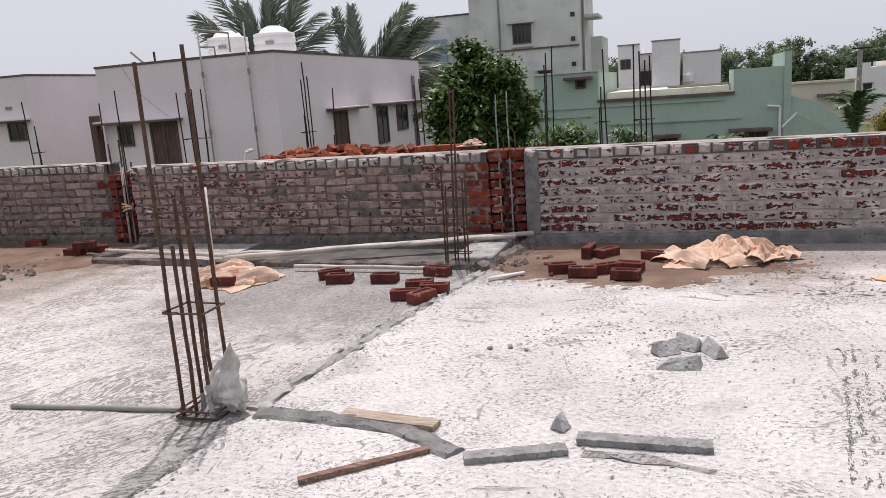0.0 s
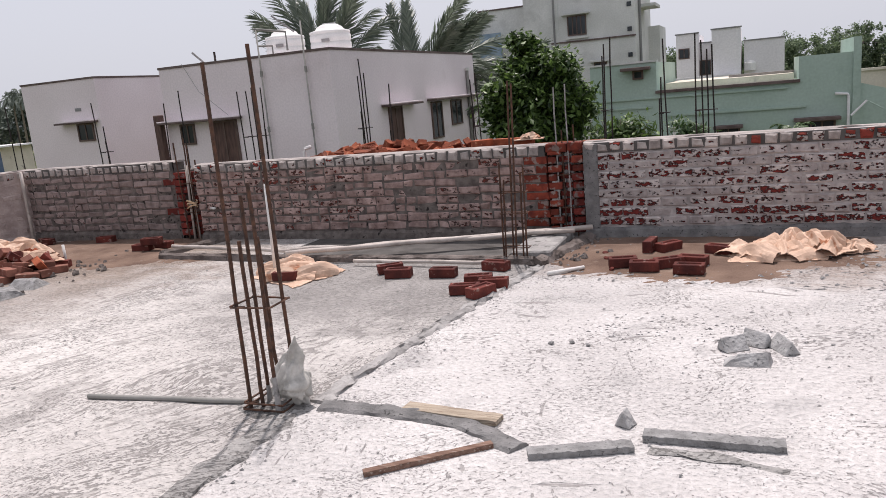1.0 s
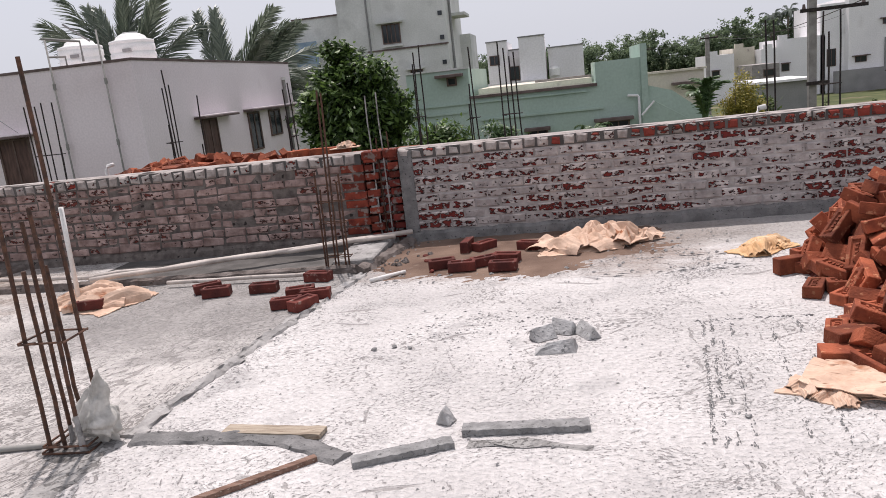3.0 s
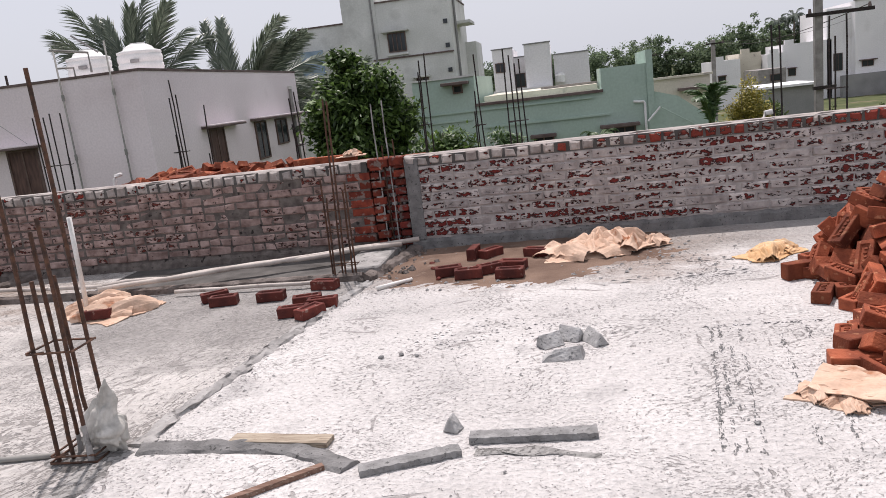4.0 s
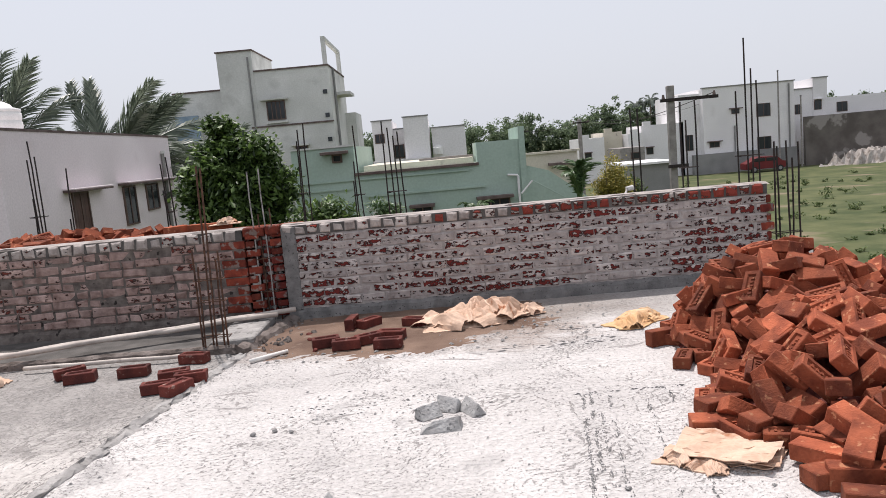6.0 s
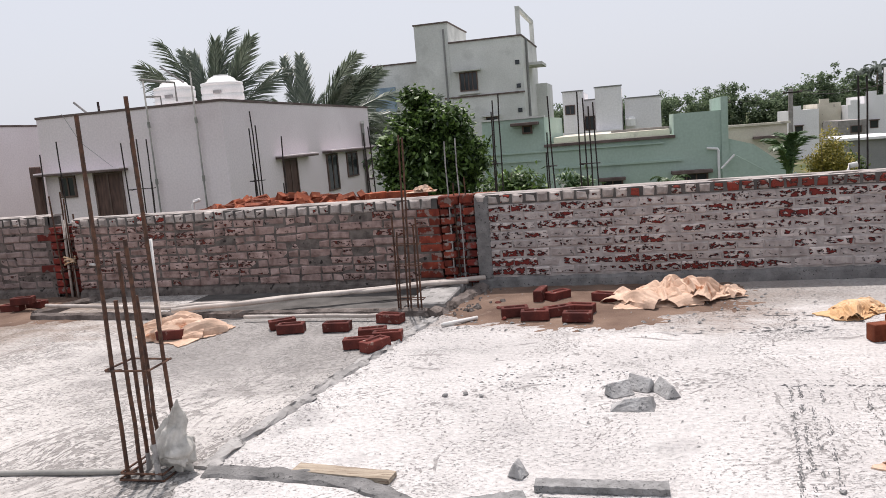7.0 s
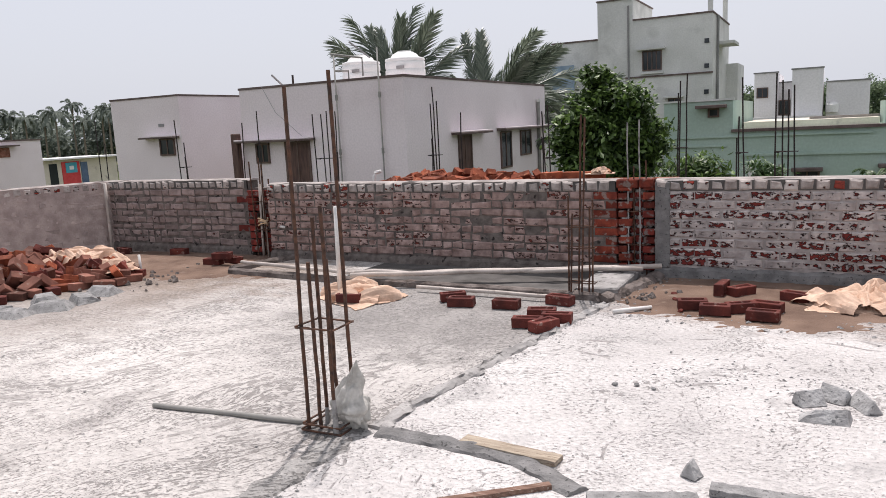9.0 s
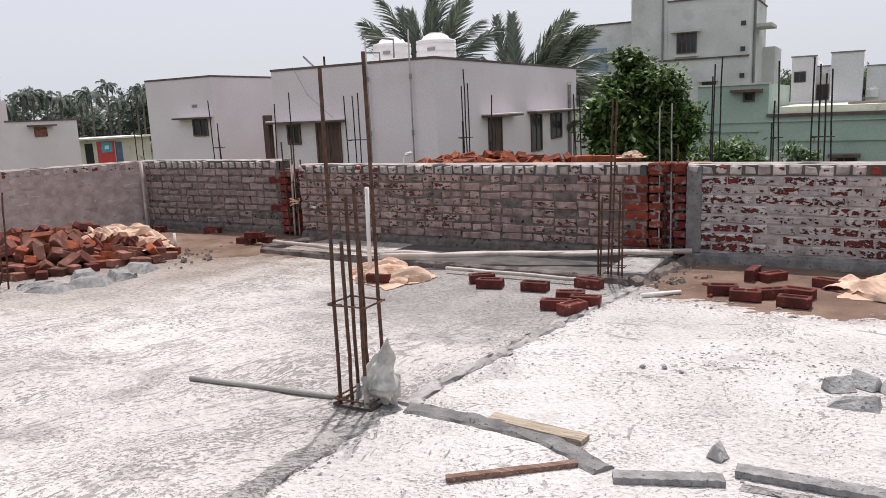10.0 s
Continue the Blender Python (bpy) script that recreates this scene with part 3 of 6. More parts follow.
def folds(w, d, h, seed):
    """The open folds that stand up on a thrown sack, one mesh each."""
    rnd = random.Random(seed)
    for k in range(9):
        bm = bmesh.new()
        x, y = rnd.uniform(-0.34, 0.34) * w, rnd.uniform(-0.28, 0.22) * d
        flap(bm, x, y, h * 0.06, rnd.uniform(-1.3, 1.3) + (math.pi if k % 3 == 0 else 0), d * rnd.uniform(0.55, 0.9), w * rnd.uniform(0.14, 0.34), h * rnd.uniform(0.5, 0.95), seed + k * 3)
        yield bm


def wedge(size, seed):
    """A broken kerb piece: a ridged prism with chipped faces."""
    rnd = random.Random(seed)
    bm = bmesh.new()
    k = lambda s: rnd.uniform(-s, s)
    ends = []
    for x in (-1, 1):
        ends.append([bm.verts.new(((x + k(0.15)) * size[0], (y + k(0.12)) * size[1], (z * (1 + k(0.12))) * size[2])) for y, z in ((-1, 0), (1, 0), (0.15 + k(0.2), 1))])
    a, e = ends
    for i in range(3):
        q = (i + 1) % 3
        bm.faces.new((a[i], a[q], e[q], e[i]))
    bm.faces.new(a[::-1])
    bm.faces.new(e)
    bmesh.ops.recalc_face_normals(bm, faces=bm.faces[:])
    bmesh.ops.bevel(bm, geom=bm.edges[:], offset=0.006, segments=1, affect="EDGES")
    bmesh.ops.triangulate(bm, faces=bm.faces[:])
    bmesh.ops.subdivide_edges(bm, edges=bm.edges[:], cuts=3, use_grid_fill=True)
    for v in bm.verts:
        q = v.co * 40 + Vector((seed, 0, 0))
        v.co += Vector((noise.noise(q), noise.noise(q + Vector((9, 0, 0))), noise.noise(q + Vector((0, 9, 0))))) * 0.004
    return bm


def mesh_from(name, verts, faces, material):
    me = bpy.data.meshes.new(name)
    me.from_pydata(verts, [], faces)
    me.materials.append(material)
    return me


def leaf_cloud(centre, radii, count, size, seed, clumps=40, hollow=0.55, stretch=1.9, loose_by=0.75):
    """Vertices and faces of many folded leaves, gathered in clumps round a crown."""
    rnd = random.Random(seed)
    verts, faces = [], []
    heads = []
    for _ in range(clumps):
        d = Vector((rnd.gauss(0, 1), rnd.gauss(0, 1), rnd.gauss(0, 1))).normalized()
        r = hollow + (1 - hollow) * rnd.random() ** 0.6
        r *= 0.82 + 0.36 * noise.noise(d * 1.7 + Vector((seed, 0, 0)))
        heads.append((Vector((centre[0] + d.x * r * radii[0], centre[1] + d.y * r * radii[1], centre[2] + d.z * r * radii[2])), rnd.uniform(0.16, 0.30) * min(radii)))
    for k in range(count):
        c, cr = heads[rnd.randrange(clumps)]
        p = c + Vector((rnd.gauss(0, 1), rnd.gauss(0, 1), rnd.gauss(0, 0.8))) * cr * loose_by
        ax = Vector((rnd.gauss(0, 1), rnd.gauss(0, 1), rnd.gauss(-0.5, 0.7))).normalized()
        side = ax.cross(Vector((rnd.gauss(0, 0.5), rnd.gauss(0, 0.5), 1))).normalized()
        up = side.cross(ax)
        s = size * rnd.uniform(0.7, 1.3)
        b = len(verts)
        verts += [p, p + ax * s * stretch * 0.5 + side * s * 0.42 - up * s * 0.1, p + ax * s * stretch, p + ax * s * stretch * 0.5 - side * s * 0.42 - up * s * 0.1]
        faces += [(b, b + 1, b + 2), (b, b + 2, b + 3)]
    return verts, faces

# ---- ground and roof slab ----
GROUND = -3.4
bm = bmesh.new()
rings = [bm.verts.new((x, y, GROUND)) for x, y in ((-3000, -3000), (3000, -3000), (3000, 3000), (-3000, 3000))]
bm.faces.new(rings)
tagged(part("ground", bm, M_GRASS), "rough field of dry grass and bare soil", "ground", kind="structure")


def ridge_x(y):
    """Where the raised mortar joint crosses the roof at y."""
    return -2.14 + 0.165 * (y - 3.0) if y > 3.0 else -2.14 - 0.03 * (y - 3.0)


def slab(name, left, y0, y1, right, material, label, step=0.045):
    bm = bmesh.new()
    ny = int((y1 - y0) / step)
    rows = []
    for j in range(ny + 1):
        y = y0 + (y1 - y0) * j / ny
        a, b = left(y), right(y)
        nx = int((right(y0) - left(y0)) / step)
        rows.append([bm.verts.new((a + (b - a) * i / nx, y, 0.004 * noise.fractal(Vector(((a + (b - a) * i / nx) * 1.2, y * 4.5, 0)), 0.7, 2.0, 5) + 0.0035 * noise.noise(Vector(((a + (b - a) * i / nx) * 5, y * 19, 2))))) for i in range(nx + 1)])
    for r, s in zip(rows, rows[1:]):
        for i in range(len(r) - 1):
            bm.faces.new((r[i], r[i + 1], s[i + 1], s[i]))
    for f in bm.faces:
        f.smooth = True
    return tagged(part(name, bm, material), label, "floor", kind="structure")


slab("floor_new", ridge_x, -4.0, 7.25, lambda y: 3.75, M_FLOOR, "freshly broomed pale concrete roof slab", 0.045)
slab("floor_old", lambda y: -9.3 + 0.43 * min(0.0, y - 6.9), -4.0, 7.25, ridge_x, M_FLOOR_OLD, "older grey broomed concrete roof slab with stains", 0.06)
bm = box(-9.6, 3.75, -4.0, 7.25, -0.22, -0.02)
add_box(bm, -14.0, 4.2, 7.25, 9.7, -0.22, 0.0)
add_box(bm, -9.4, 3.4, -3.8, 7.1, GROUND, -0.22)
add_box(bm, -13.8, 4.1, 7.1, 9.6, GROUND, -0.22)
tagged(part("building_body", bm, M_MORTAR), "grey unplastered concrete building below the roof slab", "building", kind="structure")


# ---- parapet walls ----
def brick_mesh(name, l, d, h, material, seed, jitter=0.004, bevel=0.006):
    rnd = random.Random(seed)
    bm = bmesh.new()
    for v in add_box(bm, -l / 2, l / 2, 0, d, -h / 2, h / 2):
        v.co += Vector((rnd.uniform(-jitter, jitter), rnd.uniform(-jitter, jitter), rnd.uniform(-jitter, jitter)))
    bmesh.ops.bevel(bm, geom=[e for e in bm.edges if e.verts[0].co.y < d / 2 and e.verts[1].co.y < d / 2], offset=bevel, segments=1, affect="EDGES")
    return mesh_of(name, bm, material)


COURSE, BASE, THICK = 0.0875, 0.115, 0.22
wall_jobs = []


def parapet(name, x0, x1, face, joint, faced, label, seed, raw_left=False, raw_right=False, m=Matrix(), pieces=True):
    """A brick parapet: recessed mortar core, eight courses of stretchers, a row of headers on top and a cement wash."""
    core = tagged(part(name, box(x0 + 0.03, x1 - 0.03, face - 0.001 if faced is M_WALL_W else face + 0.009, face + THICK - 0.004, 0.0, 0.915, m=m), joint), label, "wall", kind="structure")
    cap = bmesh.new()
    n = int((x1 - x0) / 0.12)
    rnd = random.Random(seed)
    tops, prev = [], None
    for i in range(n + 1):
        x = x0 + (x1 - x0) * i / n
        ring = [cap.verts.new(m @ Vector(p)) for p in ((x, face + 0.05 + rnd.uniform(-0.045, 0.045), 0.908), (x, face + 0.09, 0.926 + rnd.uniform(-0.004, 0.006)), (x, face + THICK - 0.02, 0.926), (x, face + THICK + 0.005, 0.905))]
        if prev:
            for k in range(3):
                cap.faces.new((prev[k], ring[k], ring[k + 1], prev[k + 1]))
            cap.faces.new((prev[3], ring[3], ring[0], prev[0]))
        else:
            cap.faces.new(ring[::-1])
        prev = ring
    cap.faces.new(prev)
    part("coping", cap, M_CAP, core, "pale cement wash along the wall top")
    foot = bmesh.new()
    prev = None
    for i in range(n * 2 + 1):
        x = x0 + (x1 - x0) * i / (n * 2)
        h = BASE + rnd.uniform(-0.012, 0.008)
        ring = [foot.verts.new(m @ Vector(p)) for p in ((x, face - 0.03 + rnd.uniform(-0.012, 0.008), -0.01), (x, face - 0.014 + rnd.uniform(-0.004, 0.004), h * 0.7), (x, face + 0.012, h), (x, face + 0.05, -0.01))]
        if prev:
            for k in range(3):
                foot.faces.new((prev[k], ring[k], ring[k + 1], prev[k + 1]))
        prev = ring
    part("plaster_skirting", foot, M_MORTAR if joint is M_JOINT_R else joint, core, "rough grey plaster fillet at the wall foot")
    part("header_joint", box(x0 + 0.03, x1 - 0.03, face + 0.004, face + 0.03, BASE + COURSE * 8 + 0.004, 0.912, m=m), M_BED, core, "dark raked joints of the header row")
    wall_jobs.append((core, x0, x1, face, faced, seed, raw_left, raw_right, m, pieces))
    return core


def lay_bricks(core, x0, x1, face, faced, seed, raw_left, raw_right, m, pieces):
    rnd = random.Random(seed)
    wild = 0.007 if faced is M_WALL_R else 0.011
    stretchers = [brick_mesh("brick", 0.222 + 0.004 * (k % 3), THICK - 0.012, 0.078, faced, seed + k, wild, 0.012) for k in range(7)]
    bats = [brick_mesh("brick", 0.110, THICK - 0.012, 0.078, faced, seed + 10 + k, wild, 0.012) for k in range(6)]
    heads = [brick_mesh("brick", 0.099 + 0.005 * (k % 3), THICK - 0.02, 0.092, M_HEADER, seed + 20 + k, 0.009, 0.018) for k in range(5)]
    heads_red = [brick_mesh("brick", 0.099 + 0.005 * (k % 3), THICK - 0.02, 0.092, M_HEADER_RED, seed + 50 + k, 0.009, 0.018) for k in range(4)]
    raws = [brick_mesh("brick", 0.226, THICK - 0.012, 0.074, M_BRICK_SLOT if x0 > -6.5 else M_BRICK_RAW, seed + 30 + k) for k in range(2)]
    raw_bats = [brick_mesh("brick", 0.110, THICK - 0.012, 0.074, M_BRICK_SLOT if x0 > -6.5 else M_BRICK_RAW, seed + 40 + k) for k in range(2)]
    spots = []
    for c in range(8):
        z = BASE + COURSE * (c + 0.5)
        x = x0 + (0.12 if c % 2 else 0.0)
        if c % 2 and not raw_left:
            spots.append((x0 + 0.055, z, bats))
        elif c % 2 and raw_left:
            x = x0 + 0.10
        while x + 0.226 <= x1 + 0.02:
            kind = stretchers
            if (raw_left and x < x0 + 0.24) or (raw_right and x > x1 - 0.25 - 0.06 * rnd.random()):
                kind = raws
            if kind is stretchers and faced is not M_WALL_R and rnd.random() < 0.45:
                spots.append((x + 0.055, z, bats))
                x += 0.121
                continue
            spots.append((x + 0.113, z, kind))
            x += 0.238
        if x1 - x > 0.1:
            spots.append((x + 0.055, z, raw_bats if raw_right else bats))
    x = x0 + 0.06
    while x < x1 - 0.04:
        spots.append((x, BASE + COURSE * 8 + 0.05, heads_red if faced is M_WALL_R and rnd.random() < 0.9 * x + 0.1 else heads))
        x += 0.121
    for x, z, kind in spots:
        ob = new("brick", rnd.choice(kind))
        ob.parent = core
        ob.matrix_local = m @ Matrix.Translation((x, face + rnd.uniform(-0.005, 0.005) - (0.008 if kind in (heads, heads_red) else 0.0), z + rnd.uniform(-0.003, 0.003))) @ pose(0, 0, 0, 0, rnd.uniform(-150, 150) * wild, rnd.uniform(-120, 120) * wild)


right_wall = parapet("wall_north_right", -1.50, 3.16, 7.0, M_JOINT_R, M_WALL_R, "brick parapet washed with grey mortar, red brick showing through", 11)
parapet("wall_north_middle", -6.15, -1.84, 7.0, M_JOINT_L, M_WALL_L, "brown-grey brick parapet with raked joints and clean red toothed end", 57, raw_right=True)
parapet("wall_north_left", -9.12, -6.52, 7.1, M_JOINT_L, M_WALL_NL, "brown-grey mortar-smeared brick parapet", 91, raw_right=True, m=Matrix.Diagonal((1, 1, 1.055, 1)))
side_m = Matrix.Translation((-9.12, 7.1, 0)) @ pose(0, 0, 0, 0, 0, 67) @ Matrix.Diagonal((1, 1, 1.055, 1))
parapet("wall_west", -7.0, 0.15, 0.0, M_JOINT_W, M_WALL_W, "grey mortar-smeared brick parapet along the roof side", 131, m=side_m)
# toothed brick jambs and dark mortar back of the column slots
slot = part("column_slot", box(-1.83, -1.5, 7.14, 7.2, 0, 0.91), M_RIDGE)
tagged(slot, "mortar-stained brick recess for a concrete column", "wall recess", kind="structure")
rnd = random.Random(15)
for z in range(10):
    lo = 0.06 + z * 0.0845
    # jamb bricks reach out by turns, the recess lies deeper and is darker
    for x0, x1, y, mat in ((-1.845, -1.765 + 0.05 * (z % 2), 7.0, M_BRICK_SLOT), (-1.752 + 0.05 * (z % 2), -1.63, 7.085, M_BRICK_RAW), (-1.615, -1.505, 7.03 if z % 2 else 7.0, M_BRICK_SLOT if z > 6 else M_BRICK_RAW)):
        part("brick", box(x0, x1, y + rnd.uniform(-0.008, 0.008), 7.139, lo, lo + 0.066 + rnd.uniform(-0.006, 0.006), 0.007), mat, slot)
    dab_m = bmesh.new()
    for k in range(5):
        x, w = rnd.uniform(-1.83, -1.55), rnd.uniform(0.02, 0.055)
        add_box(dab_m, x, x + w, (7.01 if x < -1.78 else 7.075) + rnd.uniform(-0.006, 0.006), 7.138, lo + 0.064 + rnd.uniform(-0.01, 0.0), lo + 0.088 + rnd.uniform(-0.004, 0.01))
    bmesh.ops.bevel(dab_m, geom=dab_m.edges[:], offset=0.006, segments=1, affect="EDGES")
    part("mortar_squeeze", dab_m, M_RIDGE, slot, "pale squeezed-out mortar")
part("lintel_brick", box(-1.86, -1.66, 6.992, 7.135, 0.845, 0.93, 0.01), M_BRICK_SLOT, slot)
part("lintel_brick", box(-1.648, -1.515, 6.998, 7.135, 0.85, 0.935, 0.01), M_BRICK_SLOT, slot)
part("plaster_band", box(-1.497, -1.36, 6.992, 7.02, 0.10, 0.90, 0.004), M_MORTAR, slot, "smooth grey plaster band beside the recess")
slot2 = part("column_slot", box(-6.53, -6.14, 7.16, 7.3, 0, 0.86), M_JOINT_L)
tagged(slot2, "dark mortar-stained recess for a concrete column", "wall recess", kind="structure")
for z in range(9):
    lo = 0.06 + z * 0.0875
    for x0, x1 in (((-6.53, -6.40), (-6.385, -6.16)) if z % 2 else ((-6.53, -6.34), (-6.325, -6.16))):
        part("brick", box(x0, x1, (7.07 if x0 < -6.5 else 7.12) + rnd.uniform(-0.004, 0.004), 7.159, lo, lo + 0.074 + rnd.uniform(-0.004, 0.004), 0.006), M_BRICK_RAW, slot2)


# ---- reinforcement bars ----
def bar(parent, x, y, z0, z1, lean=(0, 0), r=0.007, material=M_REBAR, wob=0.006, seed=0):
    pts = []
    for k in range(7):
        f = k / 6
        pts.append((x + lean[0] * f + wob * noise.noise(Vector((seed, k * 0.7, 0))), y + lean[1] * f + wob * noise.noise(Vector((0, seed, k * 0.7))), z0 + (z1 - z0) * f))
    return part("bar", tube(pts, r, 6), material, parent)


def stirrup(parent, x0, x1, y0, y1, z, r=0.005, material=M_REBAR):
    bm = bmesh.new()
    for a, b in (((x0, y0), (x1, y0)), ((x1, y0), (x1, y1)), ((x1, y1), (x0, y1)), ((x0, y1), (x0, y0))):
        tube([(*a, z), (*b, z + 0.004)], r, 5, bm)
    tube([(x0, y0, z), (x0 + 0.05, y0 + 0.05, z - 0.01)], r, 5, bm)
    return part("stirrup", bm, material, parent)


near = thing("rebar_cage", "rusty steel column starter bars tied with stirrups", "rebar", at=(0, 0, 0))
for k, (x, y, z1, lx) in enumerate(((-2.398, 2.85, 1.737, 0.019), (-2.356, 2.954, 1.097, 0.0), (-2.22, 2.836, 1.17, 0.01), (-2.333, 2.868, 0.885, -0.003), (-2.32, 3.01, 0.875, -0.012), (-2.208, 2.985, 1.806, -0.006))):
    bar(near, x, y, -0.02, z1, (lx, 0.0), 0.0098, seed=k + 1)
for z, g in ((0.557, 0.01), (0.05, 0.01), (0.02, 0.016)):
    stirrup(near, -2.405 - g, -2.2 + g, 2.836 - g, 3.0 + g, z, 0.0055)
for k, (x, y, h) in enumerate(((-2.22, 2.836, 0.2), (-2.208, 2.985, 0.3), (-2.32, 3.01, 0.16), (-2.356, 2.954, 0.1))):
    part("mortar_coat", tube([(x, y, -0.01), (x + 0.002, y, h * 0.5), (x + 0.001, y, h)], [0.017, 0.014, 0.0105], 7), M_RIDGE, near, "dried grey mortar on the bar")

mid = thing("rebar_cage", "rusty steel column starter bars beside the raised kerb", "rebar")
for k, (x, y, z1, lx) in enumerate(((-2.023, 6.0, 0.88, 0.012), (-1.997, 5.97, 0.735, 0.026), (-1.94, 6.01, 1.55, 0.047), (-1.904, 5.98, 1.53, 0.053), (-1.852, 6.02, 0.785, 0.016), (-1.811, 5.99, 0.85, 0.01))):
    bar(mid, x, y, -0.02, z1, (lx, 0), 0.0088, seed=20 + k)
for z in (0.14, 0.44, 0.62):
    stirrup(mid, -2.02, -1.785, 5.96, 6.04, z, 0.0045)

wallbars = thing("rebar_cage", "dusty steel bars standing in the wall recess", "rebar")
for k, (x, z1) in enumerate(((-1.75, 1.46), (-1.70, 1.05), (-1.64, 1.48), (-1.585, 1.1))):
    bar(wallbars, x, 7.02 + 0.025 * (k % 2), -0.02, z1, (-0.005, 0), 0.0075, M_REBAR if k % 2 else M_RIDGE, seed=40 + k)
for z in (0.3, 0.62):
    stirrup(wallbars, -1.76, -1.58, 7.015, 7.05, z, 0.004)
jog = thing("rebar_cage", "rusty steel bars standing in the wall recess", "rebar")
for k, (x, z1) in enumerate(((-6.40, 1.20), (-6.33, 1.24), (-6.26, 1.16), (-6.20, 0.98))):
    bar(jog, x, 7.05 + 0.04 * (k % 2), -0.02, z1, (0.02 - 0.05 * (k == 0), 0), 0.009, seed=50 + k)
for z in (0.35, 0.4, 0.7):
    stirrup(jog, -6.41, -6.19, 7.045, 7.095, z, 0.005)
side = thing("rebar_cage", "rusty steel column starter bars before the side heap", "rebar")
for k, (x, y, z1) in enumerate(((-7.40, 3.82, 1.0), (-7.33, 3.80, 0.92), (-7.27, 3.84, 0.95), (-7.15, 3.86, 0.93))):
    bar(side, x, y, -0.02, z1, (0.10, 0.02), 0.0085, seed=90 + k)
for z in (0.08, 0.35):
    stirrup(side, -7.41 + 0.1 * z, -7.14 + 0.1 * z, 3.79, 3.87, z, 0.0045)
coil = thing("wire_coil", "loops of rusty stirrup wire leaning on the bars", "wire")
for k in range(4):
    ring = [(-7.28 + 0.03 * k + 0.13 * math.cos(a * 0.42), 3.72 + 0.02 * k, 0.24 + 0.03 * (k % 2) + 0.23 * math.sin(a * 0.42)) for a in range(16)]
    part("loop", tube(ring, 0.0075, 5), M_REBAR, coil)
corner = thing("rebar_cage", "steel bars at the parapet's open end", "rebar")
for k, (x, y, z1, lx) in enumerate(((3.25, 7.1, 1.3, 0.0), (3.313, 7.14, 1.25, -0.02), (3.375, 7.06, 1.3, -0.03), (3.43, 7.12, 1.13, 0.0), (3.47, 7.08, 1.28, 0.0))):
    bar(corner, x, y, -0.02, z1, (lx, 0), 0.0085, M_REBAR_FAR, seed=60 + k)
stirrup(corner, 3.22, 3.48, 7.05, 7.15, 0.42, 0.005, M_REBAR_FAR)
# columns of the neighbouring roof
ROOF_BARS = (
    (9.5, (-5.09, 2.07, -0.03), (-5.18, 1.84, -0.03), (-5.063, 1.87, 0.006), (-5.226, 1.34, 0.015)),
    (9.5, (-4.705, 1.69, 0.02), (-4.772, 1.04, 0.0)),
    (9.5, (-3.425, 1.64, -0.058), (-3.393, 1.72, -0.043), (-3.46, 1.3, -0.03)),
    (9.5, (-1.72, 1.91, 0.02), (-1.75, 1.77, 0.01), (-1.64, 1.99, 0.02)),
    (9.5, (-0.94, 1.90, -0.06), (-1.03, 1.45, -0.01), (-1.05, 1.2, 0.0)),
    (9.5, (-0.63, 1.92, 0.0), (-0.54, 1.84, -0.03), (-0.48, 1.73, -0.02), (-0.40, 1.78, -0.05)),
    (9.5, (-7.23, 1.795, -0.033), (-7.14, 1.79, -0.024), (-7.0, 1.83, 0.011), (-6.93, 1.82, 0.04), (-6.86, 1.2, 0.03)),
    (9.5, (-8.374, 1.9, -0.007), (-8.86, 1.73, 0.07)),
    (9.5, (-10.2, 1.85, -0.05), (-10.12, 1.45, -0.05), (-10.05, 1.2, -0.03)),
    (9.5, (-12.3, 1.93, 0.0), (-12.22, 1.5, 0.0)),
    (9.0, (2.41, 1.79, -0.02), (2.52, 1.78, -0.02)),
    (9.0, (2.99, 1.81, 0.0), (3.08, 1.59, 0.0), (3.17, 1.81, 0.0)),
    (9.0, (3.68, 1.88, -0.02), (3.83, 2.5, -0.02), (3.84, 2.13, 0.01), (3.97, 1.99, -0.02)))
for k, (y, *bars) in enumerate(ROOF_BARS):
    t = thing("rebar_cage", "dark steel column starter bars on the neighbouring roof", "rebar", "starter bars on the neighbouring roof")
    for i, (x, z1, lean) in enumerate(bars):
        bar(t, x, y + 0.09 * (i % 2), -0.02, z1, (lean, 0), 0.0095, M_REBAR_FAR, 0.008, 70 + k * 5 + i)
    if len(bars) > 2:
        xs = [b[0] for b in bars]
        stirrup(t, min(xs) - 0.01, max(xs) + 0.01, y - 0.01, y + 0.1, 1.02 if k % 3 else 1.1, 0.005, M_REBAR_FAR)


